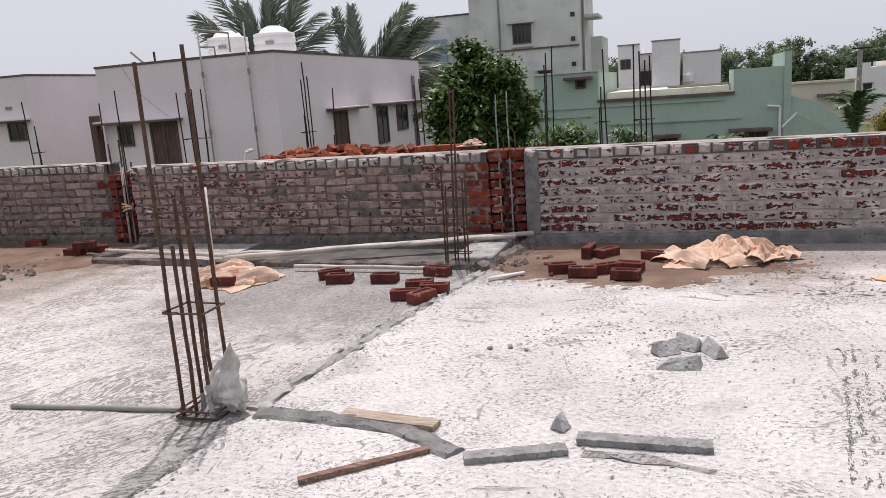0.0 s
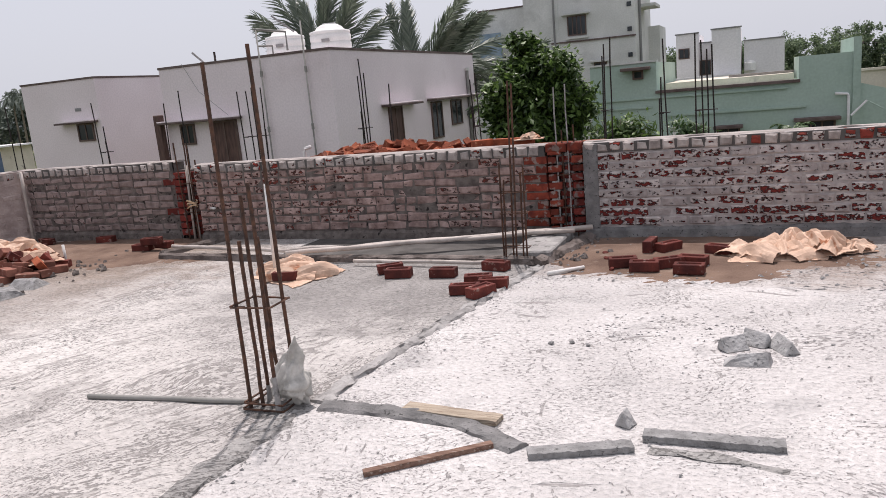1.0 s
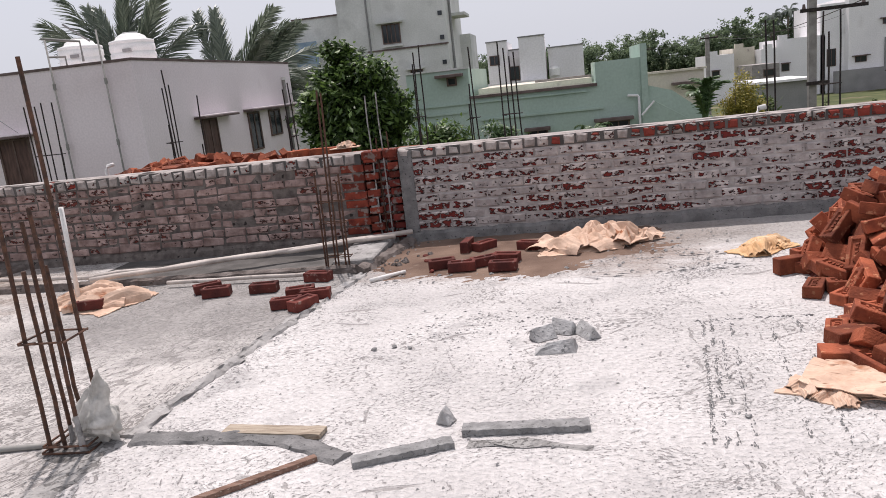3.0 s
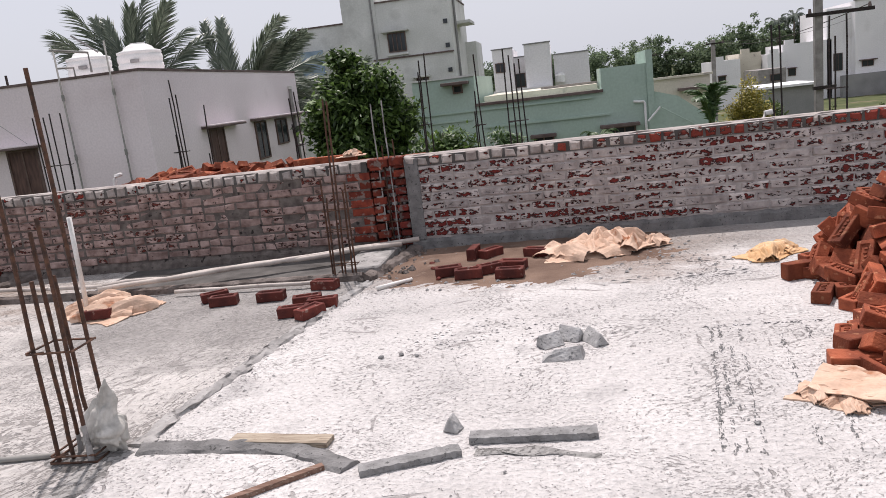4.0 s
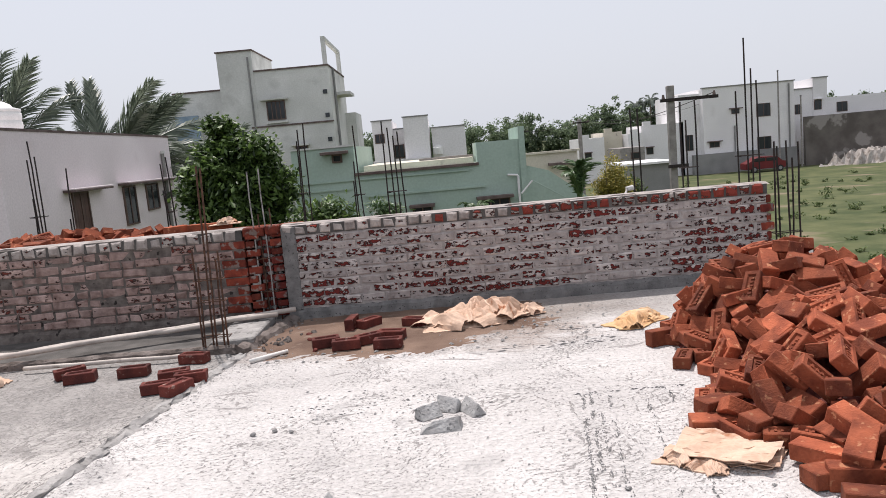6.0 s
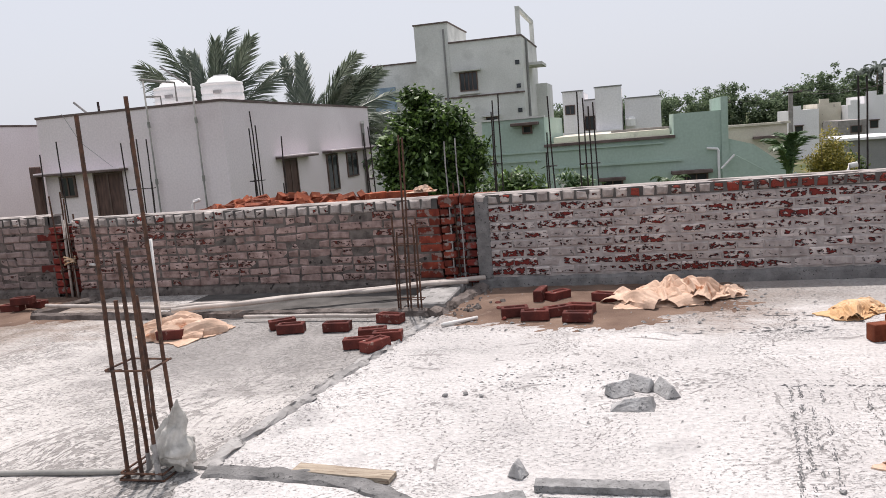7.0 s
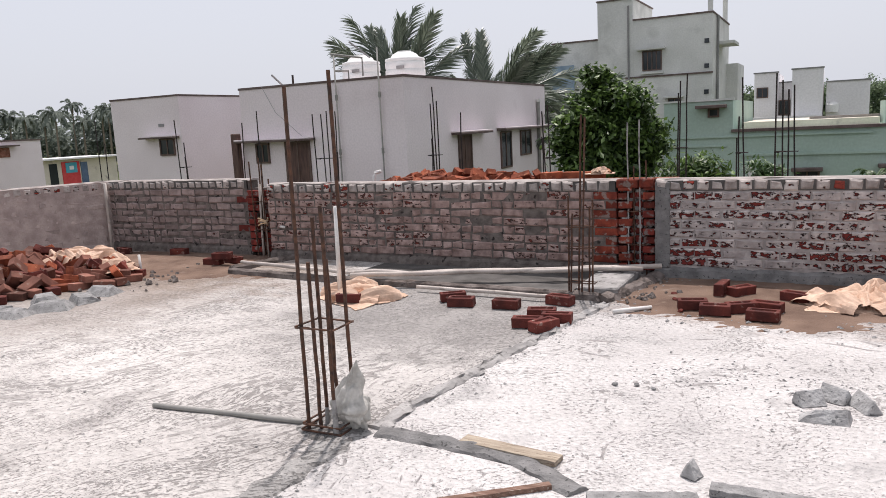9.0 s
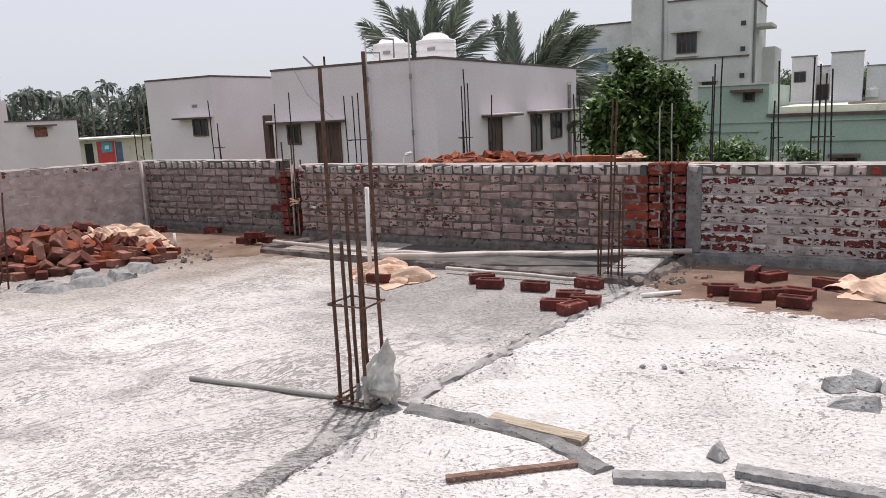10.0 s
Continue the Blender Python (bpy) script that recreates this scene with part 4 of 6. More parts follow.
# ---- kerbs and mortar joints on the roof ----
def strip(name, pts, width, height, material, label, seed, rag=0.25, n_per_m=22, category="kerb"):
    """A rough run of mortar along a line."""
    bm = bmesh.new()
    prev = None
    pts = [Vector((*p, 0)) for p in pts]
    for a, b in zip(pts, pts[1:]):
        n = max(2, int((b - a).length * n_per_m))
        for i in range(n + 1):
            p = a.lerp(b, i / n)
            d = (b - a).normalized()
            s = Vector((-d.y, d.x, 0))
            q = lambda k: noise.noise(Vector((p.x * 9 + k * 7, p.y * 9, seed)))
            ends = []
            for k, (o, h) in enumerate(((-0.5, -0.25), (-0.36, 0.7), (-0.1, 1.0), (0.15, 0.95), (0.38, 0.65), (0.5, -0.25))):
                ends.append(bm.verts.new(p + s * width * (o + rag * 0.5 * q(k)) + Vector((0, 0, height * (h + rag * q(k + 9) * 1.4)))))
            if prev:
                for k in range(5):
                    bm.faces.new((prev[k], ends[k], ends[k + 1], prev[k + 1]))
            else:
                bm.faces.new(ends[::-1])
            prev = ends
    bm.faces.new(prev)
    return tagged(part(name, bm, material), label, category, kind="structure")


strip("mortar_joint", [(-2.10, 3.0), (-1.95, 4.2), (-1.73, 5.5), (-1.66, 5.85)], 0.105, 0.019, M_RIDGE, "raised rough mortar joint across the roof", 5, 0.9, 75)
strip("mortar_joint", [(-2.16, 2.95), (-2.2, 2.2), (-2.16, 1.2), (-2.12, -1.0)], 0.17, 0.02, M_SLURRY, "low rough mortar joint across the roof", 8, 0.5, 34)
strip("kerb_front", [(-6.0, 6.12), (-4.6, 6.03), (-3.0, 6.03), (-1.75, 5.98)], 0.11, 0.065, M_KERB, "low mortar-covered brick kerb", 12, 0.15)
strip("kerb_left", [(-6.0, 6.12), (-5.75, 7.0)], 0.11, 0.085, M_KERB, "low mortar-covered brick kerb", 14, 0.15)
strip("kerb_right", [(-1.72, 5.9), (-1.55, 6.55), (-1.48, 6.98)], 0.17, 0.06, M_KERB, "broken low kerb of mortar and rubble", 16, 0.32)
# Damp bed; the parapet's shadow on it is put into the dark colour.
tagged(part("kerb_bed", box(-4.5, -2.05, 6.1, 6.98, -0.01, 0.018), M_BED), "damp screed behind the kerb, the wall's shadow put into its colour", "floor", kind="structure")
tagged(part("kerb_screed", box(-5.85, -4.502, 6.15, 6.98, -0.01, 0.022), M_FLOOR_OLD), "pale dry screed behind the kerb", "floor", kind="structure")
tagged(part("kerb_step", box(-1.98, -1.62, 6.05, 6.9, -0.01, 0.09, 0.012), M_RIDGE), "pale mortar-topped step beside the column bars", "kerb", kind="structure")
strip("mortar_strip", [(-2.05, 2.975), (-1.75, 2.976), (-1.47, 2.95), (-1.25, 2.915), (-1.1, 2.825), (-0.945, 2.73)], 0.13, 0.022, M_MORTAR, "wet grey mortar strip on the roof", 21, 0.4, 70, category="mortar")


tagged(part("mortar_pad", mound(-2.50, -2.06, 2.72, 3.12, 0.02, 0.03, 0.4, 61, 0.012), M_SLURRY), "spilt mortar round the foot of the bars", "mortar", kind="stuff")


# ---- damp sand and slurry ----
for name, box4, seed, h in (("sand_patch", (-2.0, 1.0, 5.35, 7.5), 3, 0.016), ("sand_patch", (-9.4, -5.0, 5.5, 7.6), 9, 0.024)):
    tagged(part(name, mound(*box4, h, 0.032, 0.22, seed), M_SAND, smooth=True), "damp brown sand spread thinly over the slab", "sand", kind="stuff")

for k, (x, lean) in enumerate(((-6.33, 0.02), (-6.25, -0.02))):
    pipe_t = part("conduit", tube([(x, 7.06, 0.0), (x + lean * 0.5, 7.06, 0.45), (x + lean, 7.07, 0.92)], 0.014, 8), M_PVC_OLD, smooth=True)
    tagged(pipe_t, "pale plastic conduit standing in the wall recess", "conduit", "conduits in the recess")
knot = bmesh.new()
for k in range(3):
    tube([(-6.29 + 0.07 * math.cos(a * 0.7), 7.06 + 0.05 * math.sin(a * 0.7), 0.42 + 0.03 * k + 0.02 * math.sin(a + k)) for a in range(10)], 0.009, 6, knot)
tagged(part("cord", knot, M_SACK_ORANGE, smooth=True), "orange cord tied round the pale conduits", "cord")


# ---- loose bricks ----
def loose_mesh(material, name="brick", seed=0, frog=True, stamp=False):
    rnd = random.Random(seed)
    bm = bmesh.new()
    vs = add_box(bm, -0.113, 0.113, -0.054, 0.054, 0, 0.076)
    for v in vs:
        v.co += Vector((rnd.uniform(-1, 1), rnd.uniform(-1, 1), rnd.uniform(-0.5, 0.5))) * 0.004
    bmesh.ops.bevel(bm, geom=bm.edges[:], offset=0.004, segments=1, affect="EDGES")
    bm.faces.ensure_lookup_table()
    if not frog:
        return mesh_of(name, bm, material)
    top = max((f for f in bm.faces), key=lambda f: f.normal.z * f.calc_area())
    bmesh.ops.inset_individual(bm, faces=[top], thickness=0.030)
    inner = bmesh.ops.inset_individual(bm, faces=[top], thickness=0.008)
    for v in top.verts:
        v.co.z -= 0.012
    for k in range(5 if stamp else 0):
        x = -0.062 + 0.028 * k
        add_box(bm, x, x + 0.012, -0.014 + 0.004 * (k % 2), 0.013 - 0.003 * (k % 3), 0.062, 0.0735)
    return mesh_of(name, bm, material)


BRICKS = [loose_mesh(M_BRICK, seed=k, frog=k % 2 == 0, stamp=True) for k in range(6)]
DARKS = [loose_mesh(M_BRICK_DARK, seed=k + 9) for k in range(3)]


def loose(x, y, z=0.003, turn=0.0, tilt=(0, 0), dark=True, up=False, seed=0):
    ob = new("loose_brick", (DARKS if dark else BRICKS)[seed % 3])
    ob.matrix_world = Matrix.Translation((x, y, z + (0.054 if up else 0))) @ pose(0, 0, 0, tilt[0] + (90 if up else 0), tilt[1], turn) @ Matrix.Translation((0, 0, -0.038 if up else 0))
    return tagged(ob, "dark red fired clay brick lying on the slab", "brick", "loose bricks on the roof")


for k, (x, y, z, turn, up) in enumerate((
        # by the sand
        (-0.80, 5.74, 0.01, 6, False), (-0.46, 5.66, 0.01, -4, False), (-0.62, 5.86, 0.01, 30, False), (-0.98, 5.86, 0.01, 15, False), (-0.45, 5.92, 0.01, -14, False), (-0.26, 6.30, 0.01, -24, False),
        (-0.83, 6.40, 0.01, 82, True), (-0.68, 6.42, 0.01, 50, False),
        # by the kerb
        (-2.95, 5.62, 0.003, 35, False), (-2.80, 5.47, 0.003, 12, False), (-2.40, 5.50, 0.003, 4, False), (-2.03, 5.02, 0.003, 12, False), (-1.89, 4.98, 0.003, 62, False), (-2.02, 5.30, 0.003, 16, False), (-1.86, 5.20, 0.003, 10, False), (-2.02, 5.75, 0.003, -10, False),
        # along the far wall
        (-6.55, 6.42, 0.02, 8, False), (-6.38, 6.58, 0.02, -6, False), (-6.40, 6.42, 0.095, 20, False), (-7.62, 6.9, 0.02, 10, False), (-8.55, 6.8, 0.02, -12, False), (-8.25, 6.4, 0.02, 30, False), (-7.95, 6.15, 0.02, -20, False))):
    loose(x, y, z, turn, (0, 0), True, up, k)


def heap(name, label, envelope, count, area, seed, meshes, core=None, material=M_BRICK_DARK):
    """A tipped heap of bricks: an inner mound with bricks lying on it at all angles."""
    rnd = random.Random(seed)
    h = thing(name, label, "brick heap")
    x0, x1, y0, y1 = area
    bm = bmesh.new()
    nx, ny = int((x1 - x0) / 0.1), int((y1 - y0) / 0.1)
    grid = [[bm.verts.new((x0 + (x1 - x0) * i / nx, y0 + (y1 - y0) * j / ny, max(-0.01, envelope(x0 + (x1 - x0) * i / nx, y0 + (y1 - y0) * j / ny) * 0.68 - 0.10))) for i in range(nx + 1)] for j in range(ny + 1)]
    for j in range(ny):
        for i in range(nx):
            bm.faces.new((grid[j][i], grid[j][i + 1], grid[j + 1][i + 1], grid[j + 1][i]))
    # Filler mound in dark brick: the shade of the gaps is in its colour.
    part("inner_dark_fill", bm, material, h)
    made, tries, spots = 0, 0, []
    while made < count and tries < count * 60:
        tries += 1
        x, y = rnd.uniform(x0, x1), rnd.uniform(y0, y1)
        e = envelope(x, y)
        if e < 0.02:
            continue
        z = max(0.0, e - 0.075 - 0.05 * rnd.random() * (e > 0.15))
        if any((x - a) ** 2 + (y - b) ** 2 + (1.6 * (z - c)) ** 2 < 0.0155 for a, b, c in spots):
            continue
        spots.append((x, y, z))
        ob = new("brick", rnd.choice(meshes))
        ob.parent = h
        wild = 1.0 if e > 0.14 else 0.08
        gx, gy = (envelope(x + 0.06, y) - envelope(x - 0.06, y)) / 0.12, (envelope(x, y + 0.06) - envelope(x, y - 0.06)) / 0.12
        ob.matrix_local = Matrix.Translation((x, y, z)) @ pose(0, 0, 0, math.degrees(math.atan(gy)) * 0.6 * wild + rnd.gauss(0, 28) * wild + (90 if rnd.random() < 0.3 * wild else 0), -math.degrees(math.atan(gx)) * 0.6 * wild + rnd.gauss(0, 28) * wild, rnd.uniform(0, 180))
        made += 1
    return h


def bump_at(x, y, cx, cy, rx, ry, h, p=1.0):
    q = ((x - cx) / rx) ** 2 + ((y - cy) / ry) ** 2
    return h * max(0.0, 1 - q) ** p


def right_heap(x, y):
    x -= 0.09
    return max(bump_at(x, y, 2.27, 5.0, 0.76, 0.72, 0.71, 0.7), bump_at(x, y, 2.25, 4.2, 0.74, 0.9, 0.50, 0.75), bump_at(x, y, 2.9, 4.7, 0.8, 0.9, 0.52, 0.8), bump_at(x, y, 1.95, 3.62, 0.75, 0.52, 0.40, 0.8), bump_at(x, y, 1.98, 2.95, 0.55, 0.5, 0.34, 0.8))


heap("brick_heap", "tipped heap of new orange-red clay bricks on the slab", right_heap, 300, (1.1, 3.65, 2.6, 5.75), 4, BRICKS)


def left_heap(x, y):
    return max(bump_at(x, y, -8.1, 4.7, 1.0, 0.68, 0.42, 0.8), bump_at(x, y, -7.45, 5.35, 0.70, 0.5, 0.28, 0.8), bump_at(x, y, -8.3, 5.4, 0.8, 0.6, 0.34, 0.8))


heap("brick_heap", "heap of red bricks and broken pieces beside the side parapet", left_heap, 230, (-9.15, -6.6, 3.9, 6.1), 6, [loose_mesh(mm, seed=40 + k, frog=False) for k, mm in enumerate((M_BRICK_DUSTY, M_BRICK_DUSTY, M_BRICK_DARK, M_BRICK_DUSTY, M_BRICK))])


def rear_heap(x, y):
    return max(bump_at(x, y, -4.1, 8.2, 1.4, 0.75, 0.97, 0.14), bump_at(x, y, -3.0, 8.3, 0.5, 0.6, 0.93, 0.3))


heap("brick_heap", "heap of bright red bricks behind the parapet", rear_heap, 170, (-5.6, -2.4, 7.4, 9.0), 8, BRICKS)
stack = thing("brick_stack", "neat stack of red bricks behind the parapet", "brick stack")
rnd = random.Random(5)
for lay in range(12):
    for c in range(3):
        ob = new("brick", rnd.choice(BRICKS))
        ob.parent = stack
        ob.matrix_local = Matrix.Translation((-2.35 + 0.235 * c + rnd.uniform(-0.01, 0.01) - 0.4, 7.75 + rnd.uniform(-0.01, 0.01), lay * 0.08)) @ pose(0, 0, 0, 0, 0, rnd.uniform(-4, 4) if lay < 10 else rnd.uniform(-50, 50))
stack2 = thing("brick_stack", "loose bricks piled behind the wall recess", "brick stack")
for lay in range(11):
    for c in range(3):
        ob = new("brick", rnd.choice(BRICKS))
        ob.parent = stack2
        ob.matrix_local = Matrix.Translation((-2.0 + 0.24 * c + rnd.uniform(-0.02, 0.02), 7.6 + rnd.uniform(-0.02, 0.02), lay * 0.082)) @ pose(0, 0, 0, 0, 0, rnd.uniform(-25, 25))


# ---- sacks, pipes, planks, stones ----
def sack(label, at, turn, w, d, h, seed, tilt=(0, 0), material=M_SACK):
    flat = h < 0.04
    ob = part("sack", folded_cloth(w, d, seed) if flat else crumpled(w, d, h * 0.4, seed), material)
    for bm in () if flat else folds(w, d, h, seed):
        part("fold", bm, material, ob)
    ob.matrix_world = Matrix.Translation(at) @ pose(0, 0, 0, tilt[0], tilt[1], turn)
    return tagged(ob, label, "sack")


sack("crumpled cream woven sack on damp sand", (0.12, 6.25, 0.008), 8, 0.74, 0.44, 0.13, 3)
sack("crumpled cream woven sack lying against another sack", (0.40, 6.38, 0.03), -25, 0.56, 0.36, 0.15, 17)
sack("flattened pale orange woven sack on damp sand", (0.64, 6.42, 0.008), 20, 0.38, 0.26, 0.08, 26)
sack("crumpled orange woven sack beside the kerb", (-3.83, 5.50, 0.0), -24, 0.72, 0.58, 0.14, 12)
sack("flattened cream woven sack beside the brick heap", (1.28, 3.24, 0.0), -30, 0.43, 0.29, 0.035, 21)
sack("crumpled cream woven sack half under a folded one", (1.11, 3.22, 0.0), -38, 0.30, 0.22, 0.05, 52)
sack("crumpled orange sack at the foot of the brick heap", (1.52, 5.80, 0.0), 35, 0.48, 0.30, 0.09, 30, material=M_SACK_ORANGE)
sack("orange woven sacks thrown over the brick heap", (-7.80, 5.50, 0.18), 12, 0.84, 0.50, 0.15, 40, (3, -4))
sack("orange woven sack draped at the edge of the brick heap", (-7.25, 5.55, 0.15), -22, 0.62, 0.44, 0.14, 44, (-3, 8))
sack("small cream sack on the bricks behind the parapet", (-2.22, 7.72, 0.93), 10, 0.30, 0.18, 0.07, 61)
loose(1.53, 5.12, 0.003, 20, (0, 0), False, True, 1)
loose(1.52, 4.62, 0.003, 65, (0, 0), False, False, 2)
loose(-3.80, 5.27, 0.02, 12, (0, 0), True, False, 2)

bag = part("plastic_bag", lump((0.105, 0.075, 0.15), 7, 5, 2.0), M_BAG, smooth=True)
for v in bag.data.vertices:
    ang = math.atan2(v.co.z + 0.02, v.co.x + 0.02)
    d = 0.020 * abs(math.sin(ang * 5.5 + 1.5 * noise.noise(v.co * 9))) + 0.030 * abs(noise.noise(v.co * 14 + Vector((3, 0, 0)))) + 0.010 * abs(noise.noise(v.co * 40))
    v.co += v.co.normalized() * d
    if v.co.z > 0.04:
        k = max(0.15, 1 - 3.6 * (v.co.z - 0.04))
        v.co.x, v.co.y = v.co.x * k + 0.40 * (v.co.z - 0.04), v.co.y * k
        v.co.z = 0.04 + (v.co.z - 0.04) * 1.25
bag.location = (-2.215, 2.945, 0.135)
tagged(bag, "crumpled translucent plastic bag caught in the bars", "bag")


def pipe(label, pts, r, material, sides=12):
    return tagged(part("pipe", tube(pts, r, sides), material, smooth=True), label, "pipe")


def sagged(a, b, n=14, amp=0.02, seed=0):
    a, b = Vector(a), Vector(b)
    return [a.lerp(b, i / n) + Vector((0, amp * noise.noise(Vector((i * 0.45, seed, 0))) * 2, 0.4 * amp * noise.noise(Vector((i * 0.5, seed, 5))))) for i in range(n + 1)]


pipe("long dusty white plastic pipe lying across the kerb", sagged((-4.15, 5.80, 0.13), (-1.42, 6.90, 0.13), 14, 0.03, 1), 0.024, M_PVC_OLD)
pipe("long dusty white plastic pipe lying across the kerb", sagged((-4.2, 5.95, 0.125), (-1.55, 6.74, 0.13), 14, 0.05, 4), 0.022, M_PVC_OLD)
pipe("dusty white plastic pipe lying against the kerb", sagged((-3.45, 5.86, 0.045), (-1.95, 5.82, 0.045), 10, 0.012, 8), 0.018, M_PVC_OLD)
pipe("long dusty white plastic pipe along the kerb", sagged((-5.9, 6.2, 0.12), (-4.2, 5.95, 0.12), 10, 0.012, 11), 0.02, M_PVC_OLD)
pipe("grey plastic pipe lying on the slab", sagged((-3.47, 2.80, 0.015), (-2.44, 2.92, 0.015), 8, 0.004, 2), 0.0145, M_PVC_GREY)
pipe("short white plastic pipe on damp sand", [(-1.53, 5.57, 0.02), (-1.28, 5.78, 0.02)], 0.016, M_PVC)
pipe("upright white plastic pipe standing behind the bars", [(-4.07, 5.5, 0.0), (-4.06, 5.5, 0.5), (-4.05, 5.5, 0.84)], 0.02, M_PVC)
pipe("stained white drain pipe in the parapet corner", [(-9.07, 7.02, 0.0), (-9.07, 7.02, 0.28), (-9.065, 7.02, 0.6), (-9.06, 7.02, 0.96)], 0.021, M_PVC_OLD)
pipe("pale plastic pipe lying between the heap and the side parapet", sagged((-8.95, 3.9, 0.05), (-9.17, 5.6, 0.06), 10, 0.012, 14), 0.035, M_PVC_OLD)
pipe("pale plastic pipe lying between the heap and the side parapet", sagged((-8.80, 3.8, 0.04), (-9.05, 5.2, 0.05), 10, 0.012, 15), 0.03, M_PVC_OLD)
pipe("small white pipe stub in the parapet", [(-6.0, 7.02, 0.40), (-5.86, 6.93, 0.41)], 0.015, M_PVC)
pipe("white pipe bend above the parapet", [(-5.22, 8.0, 0.0), (-5.22, 8.0, 0.93), (-5.20, 8.0, 0.97), (-5.12, 8.0, 0.985)], 0.022, M_PVC)
pipe("white pipe bend above the parapet", [(2.18, 8.6, 0.0), (2.18, 8.6, 0.80), (2.21, 8.6, 0.86), (2.28, 8.6, 0.87)], 0.03, M_PVC)
pipe("white pipe standing at the side heap", [(-7.0, 5.75, 0.0), (-7.01, 5.75, 0.24)], 0.015, M_PVC)


def plank(label, a, b, width, thick, material, seed, z=0.0, tilt=0.0):
    a, b = Vector((*a, 0)), Vector((*b, 0))
    ln = (b - a).length
    bm = bmesh.new()
    n = 24 if "plank" in label else 60
    jag = 1.0 if "plank" in label else 1.5
    prev = None
    for i in range(n + 1):
        x = ln * i / n
        q = lambda k: noise.noise(Vector((x * (14 if jag < 1.2 else 34), k * 5.0, seed)))
        ring = [bm.verts.new((x, width * (s * 0.5 + 0.07 * jag * q(k)), thick * (t + 0.12 * q(k + 4)))) for k, (s, t) in enumerate(((-1, 0.05), (1, 0.05), (1, 1), (-1, 1)))]
        if prev:
            for k in range(4):
                bm.faces.new((prev[k], ring[k], ring[(k + 1) % 4], prev[(k + 1) % 4]))
        else:
            bm.faces.new(ring[::-1])
        prev = ring
    bm.faces.new(prev)
    bmesh.ops.recalc_face_normals(bm, faces=bm.faces[:])
    ob = part("plank" if "plank" in label else "concrete_strip", bm, material)
    d = b - a
    ob.matrix_world = Matrix.Translation((a.x, a.y, z)) @ pose(0, 0, 0, tilt, 0, math.degrees(math.atan2(d.y, d.x)))
    return tagged(ob, label, "plank" if "plank" in label else "concrete piece")


plank("short weathered plank lying on the slab", (-1.60, 3.02), (-1.10, 2.965), 0.085, 0.024, M_PLANK, 2)
plank("narrow dark weathered plank lying on the slab", (-1.50, 2.385), (-1.06, 2.735), 0.034, 0.024, M_PLANK_D, 5)
plank("broken grey concrete strip on the slab", (-0.89, 2.685), (-0.485, 2.842), 0.07, 0.028, M_STONE, 8)
plank("broken grey concrete strip on the slab", (-0.455, 2.945), (0.095, 2.957), 0.075, 0.03, M_STONE, 9)
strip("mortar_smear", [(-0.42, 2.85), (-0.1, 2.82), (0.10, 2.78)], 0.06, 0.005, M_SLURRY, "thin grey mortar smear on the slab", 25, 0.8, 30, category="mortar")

for k, (x, y, sx, sy, sz, turn) in enumerate(((-0.545, 3.06, 0.06, 0.06, 0.075, 65), (-0.125, 4.08, 0.11, 0.08, 0.085, 35), (0.0, 4.18, 0.11, 0.08, 0.085, -30), (0.13, 4.09, 0.14, 0.07, 0.085, -60), (-0.045, 3.87, 0.17, 0.07, 0.075, 3),
        (-6.66, 3.98, 0.22, 0.13, 0.10, 10), (-6.50, 4.27, 0.21, 0.15, 0.12, 40), (-6.48, 4.62, 0.16, 0.12, 0.11, -20), (-6.95, 4.02, 0.17, 0.1, 0.09, 60), (-6.58, 4.90, 0.17, 0.12, 0.15, 15), (-6.78, 4.42, 0.19, 0.14, 0.16, -35))):
    s = part("concrete_lump", wedge((sx * 0.62, sy * 0.72, sz * 0.95), 31 + k * 7) if k < 4 else block((sx * (0.68 if k < 5 else 0.95), sy * (0.8 if k < 5 else 0.95), sz * (0.85 if k < 5 else 0.62)), 31 + k * 7), M_LUMP if k < 5 else M_STONE)
    s.matrix_world = Matrix.Translation((x, y, 0.0)) @ pose(0, 0, 0, 0, 0, turn)
    tagged(s, "broken grey concrete lump lying on the slab", "concrete lump", "broken concrete lumps")

# crumbs and grit
rnd = random.Random(77)
verts, faces = [], []
for k in range(2300):
    if k < 1200:
        x, y = rnd.uniform(-6.5, 2.6), 1.6 + 5.2 * rnd.random()
        s = 0.004 + 0.010 * rnd.random() ** 4
    elif k < 1800:
        y = rnd.uniform(2.2, 6.9)
        x, s = ridge_x(y) + rnd.gauss(0, 0.09), 0.004 + 0.009 * rnd.random() ** 3
    else:
        x, y, s = rnd.uniform(-1.7, 1.4), rnd.uniform(5.4, 6.9), 0.006 + 0.02 * rnd.random() ** 4
    b = len(verts)
    for ex, ey, ez in ((1, 0, 0.3), (-0.5, 0.87, 0.3), (-0.5, -0.87, 0.3), (0.2, 0.15, 0.75)):
        verts.append((x + s * ex * rnd.uniform(0.7, 1.3), y + s * ey * rnd.uniform(0.7, 1.3), max(0.0, s * ez)))
    faces += [(b, b + 1, b + 3), (b + 1, b + 2, b + 3), (b + 2, b, b + 3)]
tagged(new("mortar_crumbs", mesh_from("mortar_crumbs", verts, faces, M_STONE)), "scattered mortar crumbs and grit", "grit", kind="stuff")
verts, faces = [], []


